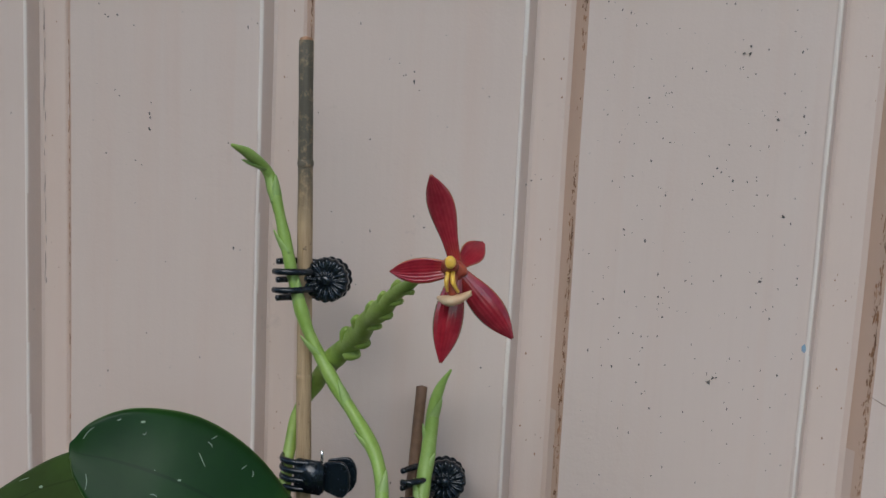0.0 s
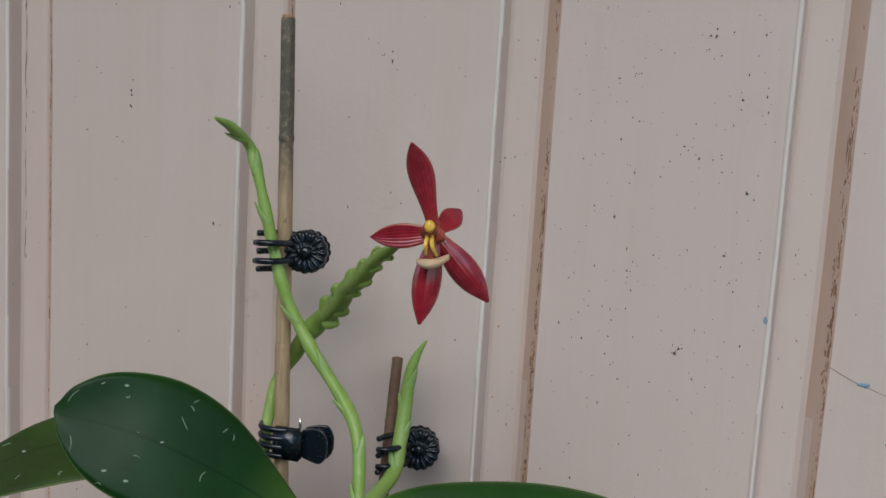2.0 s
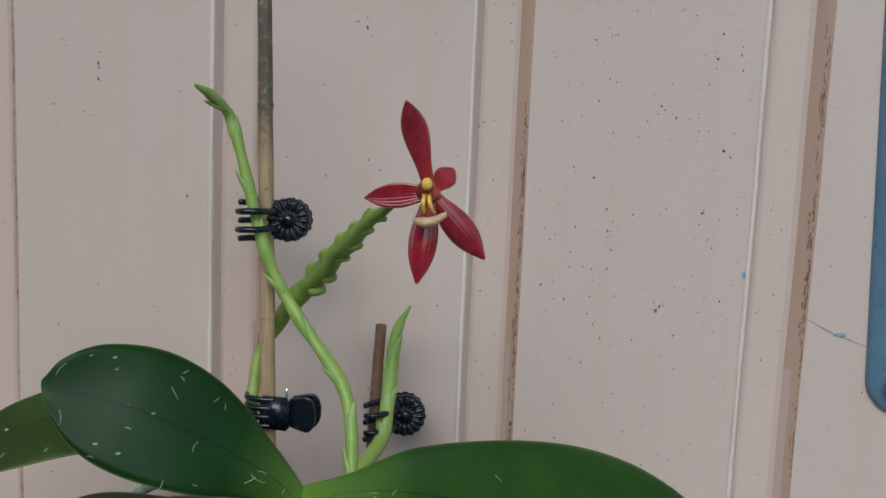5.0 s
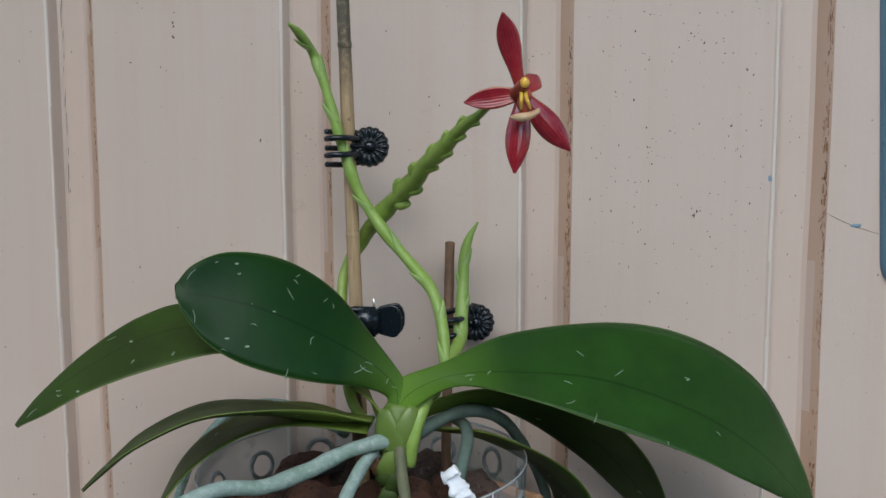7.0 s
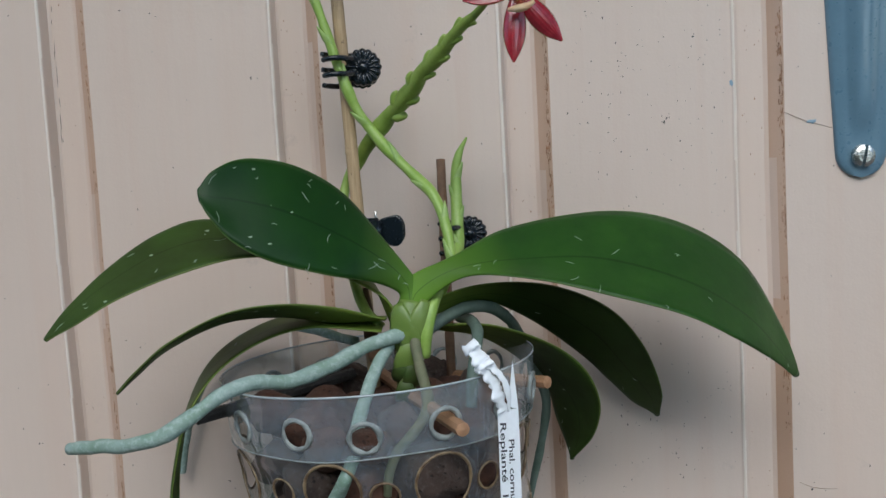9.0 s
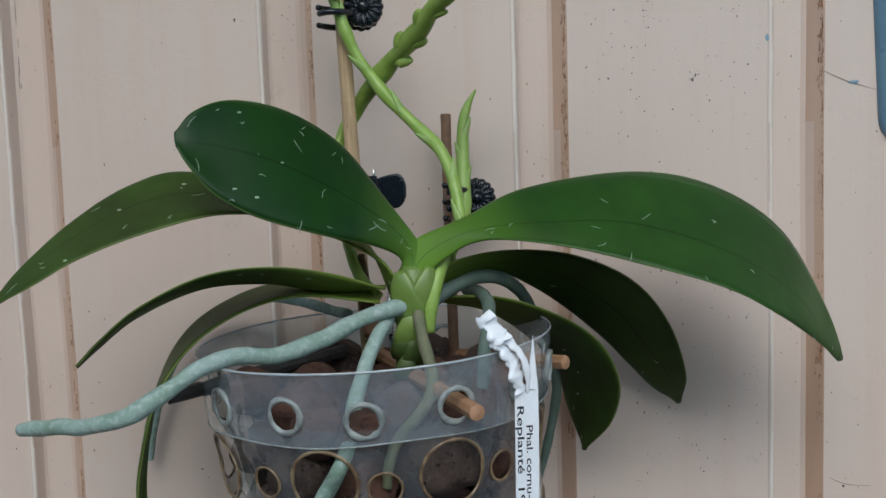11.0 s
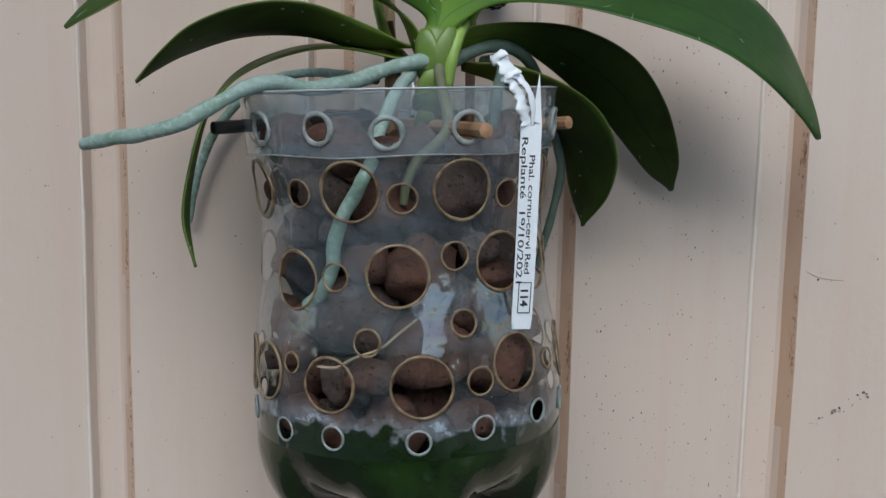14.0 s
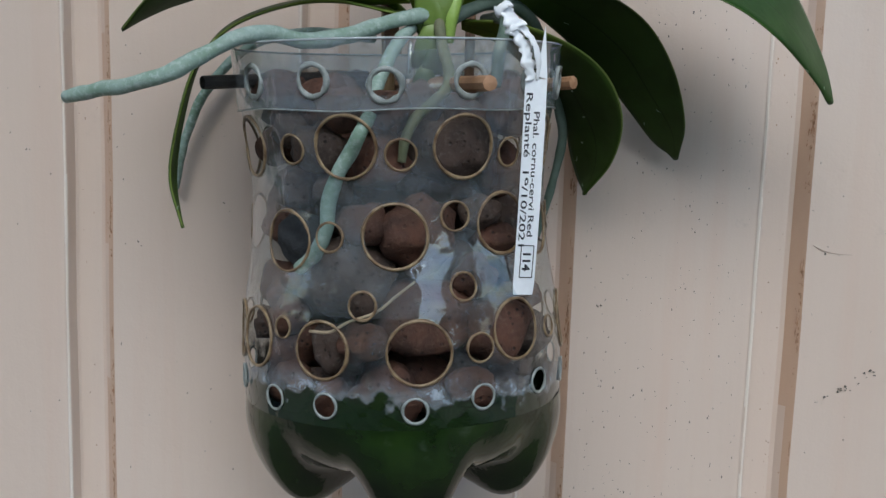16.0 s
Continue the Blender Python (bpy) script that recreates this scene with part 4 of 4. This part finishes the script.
# alternate blunt bracts along both sides of the flowering part
rachis = spline(SPIKE_TWO[7:13], 60)
for k in range(11):
    i = 3 + 5 * k
    d = (rachis[min(i + 1, 59)] - rachis[i - 1]).normalized()
    side = d.cross(Vector((0.25, -1, 0.15))).normalized() * (-1 if k % 2 else 1)
    w = 1.0 - 0.055 * k
    p = rachis[i]
    part("bract", tube([p - d * 0.0034, p + side * 0.0022 * w + d * 0.0005, p + side * 0.0036 * w + d * 0.0022, p + side * (0.0042 if k % 2 else 0.0048) * w + d * (0.0044 if k % 2 else 0.0036)],
                       [0.0014, 0.0030 * w, 0.0024 * w, 0.0009], 14, 10, 0.3, flat=0.85), SPIKE_DARK, sp2, "blunt tooth-like green bract")
SPIKE_THREE = [mm(*p) for p in ((-76, -71, 226), (-74.5, -71.5, 236), (-71.5, -66, 246.5), (-67.5, -46, 255), (-64, -31, 261), (-63.8, -25, 271), (-63.8, -21, 281.5), (-63.5, -18.7, 293), (-61.8, -18, 299.5), (-58.5, -18, 305.5))]
sp3 = part("flower_spike", tube(SPIKE_THREE, [0.0022, 0.0024, 0.0024, 0.0025, 0.0026, 0.0025, 0.0022, 0.0017, 0.0004], 50, 12, 0.1), SPIKE, orchid, "short young green spike with a bent tip")
add_bracts(sp3, SPIKE_THREE[4:8], 0.0024, 4, 0.008, 0.0008, 6, 0.05, 0.9)

# flower
FC = mm(-36.5, -92, 352.5)
FACE = Vector((0.12, -1, 0.05)).normalized()
flower = part("flower", tube([mm(-41, -89, 352), mm(-38, -93, 353), mm(-36, -99, 354.5), mm(-35, -102, 355.5)], [0.0012, 0.0022, 0.0020, 0.0016], 18, 12, 0.1), COLUMN, orchid, "open star-shaped dark red flower with a yellow centre")


def petal(name, tip, half, shape, arch, cup, base_shift=0.0006, label=""):
    tip = Vector(tip)
    d = (tip - FC).normalized()
    across = d.cross(FACE).normalized()
    nrm = across.cross(d).normalized()
    if nrm.dot(FACE) < 0:
        nrm = -nrm
    part(name, simple_blade(FC + d * base_shift, tip, across, half, nrm, arch, cup, shape, n=30, m=12, thick=0.0007), PETAL, flower, label)


SEPAL_SHAPE = (0.40, 0.62, 0.88, 1.0, 0.92, 0.60, 0.06)
petal("sepal", mm(-42, -99.5, 376.5), 0.0034, (0.46, 0.52, 0.64, 0.84, 1.0, 0.98, 0.66, 0.06), -0.0012, -0.35, label="upright dark red sepal")
petal("sepal", mm(-38.4, -95.5, 328.5), 0.0038, SEPAL_SHAPE, 0.0012, -0.45, label="glossy hanging red sepal")
petal("sepal", mm(-21.8, -88, 335.2), 0.0039, SEPAL_SHAPE, 0.0010, -0.40, label="broad slanting red sepal")
petal("petal", mm(-54.5, -92, 350), 0.0033, (0.5, 0.8, 1.0, 0.95, 0.65, 0.06), 0.0008, 0.2)
petal("petal", mm(-32.4, -82.5, 358.2), 0.0031, (0.35, 0.62, 0.92, 1.0, 0.70, 0.22), 0.0006, 0.2)
part("flower_base", rounded_blob(FC + mm(0.2, -0.6, -0.3), 0.0026, 11, 3, 0.25, (1.0, 0.7, 1.05)), COLUMN, flower, "orange-red centre where the petals join")
part("anther_cap", rounded_blob(mm(-35, -102.6, 355.7), 0.00145, 3, 3, 0.12, (0.95, 0.9, 1.15)), CAP, flower, "bright yellow anther cap")
for dx in (-0.9, 0.9):
    part("lip_lobe", tube([mm(-35.6 + dx * 0.6, -100, 353), mm(-35.2 + dx, -101.5, 350.5), mm(-34.8 + dx * 1.6, -100, 348)], [0.0006, 0.0006, 0.0004], 12, 8), CAP, flower, "orange-yellow side lobe of the lip")
part("lip_claw", tube([mm(-36.5, -95, 351), mm(-36, -98, 349), mm(-35, -98.5, 346.8)], [0.0014, 0.0017, 0.0012], 14, 10, 0.15), COLUMN, flower)
part("lip", blade(mmrows([((-39.3, -97.0, 345.2), (-39.3, -97.4, 345.5), (-39.3, -97.0, 345.9)), ((-37.5, -98.5, 344.6), (-37.5, -99.4, 345.5), (-37.5, -98.0, 346.4)),
                           ((-35.4, -99.3, 344.3), (-35.4, -100.6, 345.6), (-35.4, -98.6, 346.8)), ((-33.0, -98.6, 345.2), (-33.0, -99.5, 346.3), (-33.0, -97.6, 347.3)),
                           ((-30.9, -97.0, 347.0), (-30.9, -97.2, 347.6), (-30.9, -96.8, 348.1))]), 22, 10, 0.0008), LIP, flower, "cream anchor-shaped lip")

# roots
ROOTS = [([(-79.5, -70.5, 236), (-87, -73, 234.5), (-97, -76, 231.5), (-108, -83, 227), (-121, -93, 224), (-132, -101, 225.5), (-141, -107, 223.5), (-150, -112, 218), (-160, -115, 212), (-172, -112, 208.5), (-187, -104, 206), (-201, -96, 203.5)], [2.6, 2.8, 2.7, 2.9, 2.6, 2.9, 2.5, 2.8, 2.4, 2.6, 2.3], ROOT, "long silvery aerial root reaching out over the rim"),
         ([(-88, -69, 231), (-92, -78, 226), (-95.5, -88, 217), (-97.5, -98, 209), (-98, -107, 202), (-99.5, -115.5, 196.5), (-103.5, -112, 189), (-108, -109.5, 181), (-111, -107, 172), (-112, -106, 163), (-116, -103, 155), (-122, -98, 149)], [1.9, 2.6, 2.5, 2.6, 2.4, 2.2, 2.5, 2.4, 2.6, 2.4, 2.6, 2.3], ROOT, "silvery root growing out of a hole and back in"),
         ([(-79.2, -71.5, 235.5), (-78.6, -74, 230), (-77, -78, 223), (-74.5, -86, 215), (-75, -92, 210), (-79, -99, 205), (-84, -103, 200), (-87, -106, 193), (-88, -106, 186)], [1.5, 1.9, 2.0, 2.1, 1.9, 2.0, 1.9, 1.8, 1.6], ROOT_TAN, "tan and olive root going down inside the pot"),
         ([(-105, -45, 228), (-135, -20, 231), (-160, -10, 225), (-178, -8, 207), (-187, -7, 188), (-191, -6, 172), (-192, -6, 166)], [1.9, 1.9, 1.9, 2.0, 2.0, 2.0, 1.7], ROOT, "silvery root hanging beside the wall"),
         ([(-78, -64, 233), (-70, -60, 237.5), (-61, -55, 241), (-52, -50, 240), (-45, -43, 234), (-39, -32, 222), (-34, -19, 206), (-31, -14, 193), (-34, -12, 175), (-38, -9, 158), (-40, -8, 150)], [2.4, 2.5, 2.5, 2.4, 2.3, 2.1, 2.0, 1.9, 1.8, 1.6, 1.4], ROOT_SHADED, "grey-green root arching down behind the pot"),
         ([(-64, -46, 236), (-59, -54, 236), (-56.5, -66, 234), (-56.5, -78, 230.5), (-58, -86, 222), (-59, -88, 211)], [1.9, 2.2, 2.2, 2.1, 2.0], ROOT_SHADED, "green-grey root bending into the pot")]
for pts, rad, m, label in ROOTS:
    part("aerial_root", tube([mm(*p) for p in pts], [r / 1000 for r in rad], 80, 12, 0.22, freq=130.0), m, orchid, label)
part("root_fibre", tube([mm(-116, -112, 131), mm(-109, -114.5, 131.5), mm(-103, -115, 135), mm(-94, -117, 139), mm(-88, -116, 144), mm(-82, -115, 149)], [0.0005, 0.0006, 0.0006, 0.0005, 0.0005, 0.0004], 40, 7, 0.2), FIBRE, orchid, "thin pale root fibre across the pot")


# ---- spike clips ----
def ridged_disc(centre, axis, radius, petals=16):
    """A daisy-shaped grip with raised ribs."""
    axis = Vector(axis).normalized()
    u = axis.orthogonal().normalized()
    v = axis.cross(u)
    bm = bmesh.new()
    n = petals * 6
    rows = []
    for r, h in ((1.0, -0.0012), (1.0, 0.0), (0.97, 0.0008), (0.80, 0.0013), (0.5, 0.0010), (0.26, 0.0004), (0.24, 0.0014), (0.14, 0.0019), (0.02, 0.0020)):
        row = []
        for i in range(n):
            a = 2 * math.pi * i / n
            w = abs(math.cos(a * petals / 2))
            rr, hh = radius * r * (1 + (0.07 * (w - 0.6) if r > 0.9 else 0)), h
            if 0.3 < r <= 0.97:
                hh += 0.0009 * w - 0.0005
            row.append(bm.verts.new(Vector(centre) + (u * math.cos(a) + v * math.sin(a)) * rr + axis * hh))
        rows.append(row)
    for a, b in zip(rows, rows[1:]):
        for i in range(n):
            bm.faces.new((a[i], a[(i + 1) % n], b[(i + 1) % n], b[i]))
    bm.faces.new(rows[0][::-1])
    bm.faces.new(rows[-1])
    bmesh.ops.recalc_face_normals(bm, faces=bm.faces)
    return bm


def daisy_clip(hub, axis, stem, label, radius=0.0072, fingers=5, length=0.0100, gap=0.0030):
    hub, axis, stem = Vector(hub), Vector(axis).normalized(), Vector(stem)
    clip = thing("orchid_clip", hub, label, "plant clip", "clips on the spikes")
    part("grip", ridged_disc(hub + axis * 0.0035, axis, radius), BLACK, clip, "daisy-shaped ribbed grip")
    part("grip", ridged_disc(hub - axis * 0.0035, -axis, radius), BLACK, clip, "daisy-shaped ribbed grip")
    toward = (stem - hub)
    toward.z = 0
    toward.normalize()
    reach = (stem - hub).length + 0.0045
    part("spring", tube([hub - axis * 0.003 + toward * 0.002, hub + toward * 0.0035, hub + axis * 0.003 + toward * 0.002], [0.0016] * 2, 12, 10), BLACK, clip)
    for k in range(fingers):
        h = Vector((0, 0, (k - (fingers - 1) / 2) * gap))
        s = 1.7 if k % 2 else -1.0
        p = [hub + h * 0.9 + axis * 0.0028 * s + toward * 0.004, hub + h + axis * 0.0042 * s + toward * reach * 0.62, hub + h + axis * 0.0034 * s + toward * reach * 0.92, hub + h + axis * 0.0014 * s + toward * reach * 1.10]
        part("finger", tube(p, [0.0011, 0.0011, 0.0011, 0.0010], 16, 8), BLACK, clip)
    return clip


daisy_clip(mm(-97.5, -32.5, 334.5), (0.22, -1, 0.1), mm(-106.5, -39, 334.5), "black plastic daisy claw clip holding a spike to the bamboo stake")
daisy_clip(mm(-60.3, -13.5, 265.6), (0.30, -1, 0.15), mm(-67.0, -23.5, 265.6), "black plastic daisy claw clip on a young spike and stick")


def paddle_clip(at):
    at = Vector(at)
    clip = thing("orchid_clip", at, "black plastic claw clip with plain rounded grips on the stake", "plant clip", "clips on the spikes")
    for s in (-1, 1):
        bm = bmesh.new()
        rows = []
        for k in range(13):
            u = k / 12
            w = 6.2 * (1 - 0.25 * (1 - u) ** 2) * (math.sqrt(max(0.0, 1 - ((u - 0.62) / 0.40) ** 2)) if u > 0.62 else 1)
            w = max(w, 0.6)
            rows.append([bm.verts.new(at + mm(u * 9.5, s * (1.6 + 1.3 * u) + t, j * w)) for t in (-0.55, 0.55) for j in ((-1, -0.9, -0.5, 0, 0.5, 0.9, 1) if t < 0 else (1, 0.9, 0.5, 0, -0.5, -0.9, -1))])
        for a, b in zip(rows, rows[1:]):
            for j in range(14):
                bm.faces.new((a[j], a[(j + 1) % 14], b[(j + 1) % 14], b[j]))
        bm.faces.new(rows[0][::-1]), bm.faces.new(rows[-1])
        bmesh.ops.recalc_face_normals(bm, faces=bm.faces)
        part("grip", bm, BLACK, clip, "plain rounded grip")
    bm = slab(at.x - 0.0095, at.x + 0.0008, at.y - 0.0056, at.y - 0.0026, at.z - 0.0056, at.z + 0.0056)
    bmesh.ops.bevel(bm, geom=list(bm.edges), offset=0.0009, segments=3, affect="EDGES")
    part("body", bm, BLACK, clip)
    for k in range(4):
        z = 4.6 - 3.0 * k
        part("finger", tube([at + mm(-4, -4, z), at + mm(-9, -5.5, z), at + mm(-14, -4, z), at + mm(-16, 0.5, z)], [0.0010, 0.0011, 0.0010, 0.0007], 16, 8), BLACK, clip)
    part("pin", tube([at + mm(-1.5, -0.5, -5), at + mm(-1.5, -0.5, 1), at + mm(-1.5, -0.5, 8)], [0.0005] * 2, 8, 8), STEEL, clip, "steel spring pin")


paddle_clip(mm(-93.5, -38.5, 270.5))


# ---- plant tag ----
def build_tag():
    tag = thing("plant_tag", mm(-46, -99, 214), "white plastic plant tag with handwriting tied to a root", "plant tag")
    top, low = mm(-46.0, -104.0, 213.5), mm(-47.4, -99.3, 143.2)
    down = (low - top).normalized()
    across = Vector((1, 0.22, 0))
    across = (across - down * across.dot(down)).normalized()
    face = across.cross(down).normalized()
    if face.y > 0:
        face = -face
    half, thick = 0.00355, 0.0005
    length = (low - top).length

    def at(u, v, h=0.0):
        return top + across * u + down * v + face * (h + 0.0012 * math.sin(math.pi * v / length))

    bm = bmesh.new()
    rows = []
    for i in range(20):
        v = length * i / 19
        w = half if i < 19 else half * 0.9
        rows.append([bm.verts.new(at(w * s, v, h)) for s, h in ((-1, 0), (0, 0), (1, 0), (1, -thick), (0, -thick), (-1, -thick))])
    for a, b in zip(rows, rows[1:]):
        for j in range(6):
            bm.faces.new((a[j], a[(j + 1) % 6], b[(j + 1) % 6], b[j]))
    bm.faces.new(rows[0][::-1]), bm.faces.new(rows[-1])
    bmesh.ops.recalc_face_normals(bm, faces=bm.faces)
    part("strip", bm, WHITE, tag, "flat white strip with black handwriting", smooth=False)
    # split upper end: a pointed prong and the tail that is tied
    bm = bmesh.new()
    prong = [(0.0, -0.001), (half, 0.0), (0.0022, -0.0165), (0.0008, -0.006)]
    f = [[bm.verts.new(at(u, v, h)) for u, v in prong] for h in (0, -thick)]
    bm.faces.new(f[0]), bm.faces.new(f[1][::-1])
    for j in range(4):
        bm.faces.new((f[0][j], f[1][j], f[1][(j + 1) % 4], f[0][(j + 1) % 4]))
    bmesh.ops.recalc_face_normals(bm, faces=bm.faces)
    part("prong", bm, WHITE, tag, smooth=False)
    start = at(-0.0018, 0.0004, -0.0001)
    ribbon = [start, start + mm(-1.2, -0.6, 6), start + mm(-3.5, -1.2, 12), start + mm(-6, -1.0, 17), start + mm(-10, 1.5, 23)]
    part("tie", tube(ribbon, [0.0021, 0.0026, 0.0023, 0.0031, 0.0022], 60, 14, 0.9, flat=0.32, freq=520), WHITE, tag, "crumpled white plastic tail")
    part("tie", tube([start + mm(2.2, 0.3, 0), start + mm(1.8, -0.8, 8), start + mm(-1.0, -1.5, 13.5), start + mm(-5, -1.3, 17)], [0.0008, 0.0013, 0.0012, 0.0016], 30, 10, 0.7, flat=0.35, freq=500), WHITE, tag)
    c = start + mm(-5.4, -1.0, 16.5)
    part("knot", tube([c + mm(2.6, -0.8, 1.2), c + mm(0.5, -2.4, -0.2), c + mm(-2.6, -0.6, -1.4), c + mm(-1.0, 1.6, 0.4), c + mm(2.4, 0.6, 1.0)], [0.0014, 0.0010, 0.0016, 0.0009, 0.0013], 36, 10, 0.8, flat=0.4, freq=500), WHITE, tag)
    c = start + mm(-9.2, 1.2, 22)
    part("knot", tube([c + mm(1.8, -1.0, 1.6), c + mm(-0.4, -2.4, 0.6), c + mm(-2.2, -0.6, -1.2), c + mm(-0.8, 1.8, -0.2), c + mm(1.6, 1.0, 1.2)], [0.0017, 0.0012, 0.0019, 0.0011, 0.0016], 36, 10, 0.8, flat=0.45, freq=500), WHITE, tag)

    def write(name, text, size, u, v, long, bold=0.0):
        cu = bpy.data.curves.new(name, "FONT")
        cu.body, cu.size, cu.extrude, cu.offset = text, size, 0.00002, bold
        tmp = bpy.data.objects.new(name, cu)
        scene.collection.objects.link(tmp)
        me = bpy.data.meshes.new_from_object(tmp.evaluated_get(bpy.context.evaluated_depsgraph_get()))
        bpy.data.objects.remove(tmp)
        me.materials.clear()
        me.materials.append(INK)
        stretch = long / max(p.co.x for p in me.vertices)
        for p in me.vertices:
            q = p.co.copy()
            p.co = at(u + q.y, v + q.x * stretch, 0.00006 + q.z)
        ob = new(name, me)
        ob.parent = tag
        ob.matrix_parent_inverse = tag.matrix_basis.inverted()

    write("writing", "Phal. cornu-cervi Red", 0.0027, -0.0002, 0.0100, 0.0407, 0.00003)
    write("writing", "Replant\u00e9  19/10/2021", 0.0029, -0.0029, 0.0040, 0.0500, 0.00003)
    write("writing", "114", 0.0036, -0.0009, 0.0555, 0.0068, 0.00012)
    bm = bmesh.new()
    box = [(-0.0017, 0.0537), (0.0025, 0.0537), (0.0025, 0.0645), (-0.0017, 0.0645)]
    for k in range(4):
        a, b = box[k], box[(k + 1) % 4]
        tube([at(*a, 0.0001), at((a[0] + b[0]) / 2, (a[1] + b[1]) / 2, 0.0001), at(*b, 0.0001)], [0.00016] * 2, 4, 5, bm=bm)
    part("drawn_box", bm, INK, tag)


build_tag()
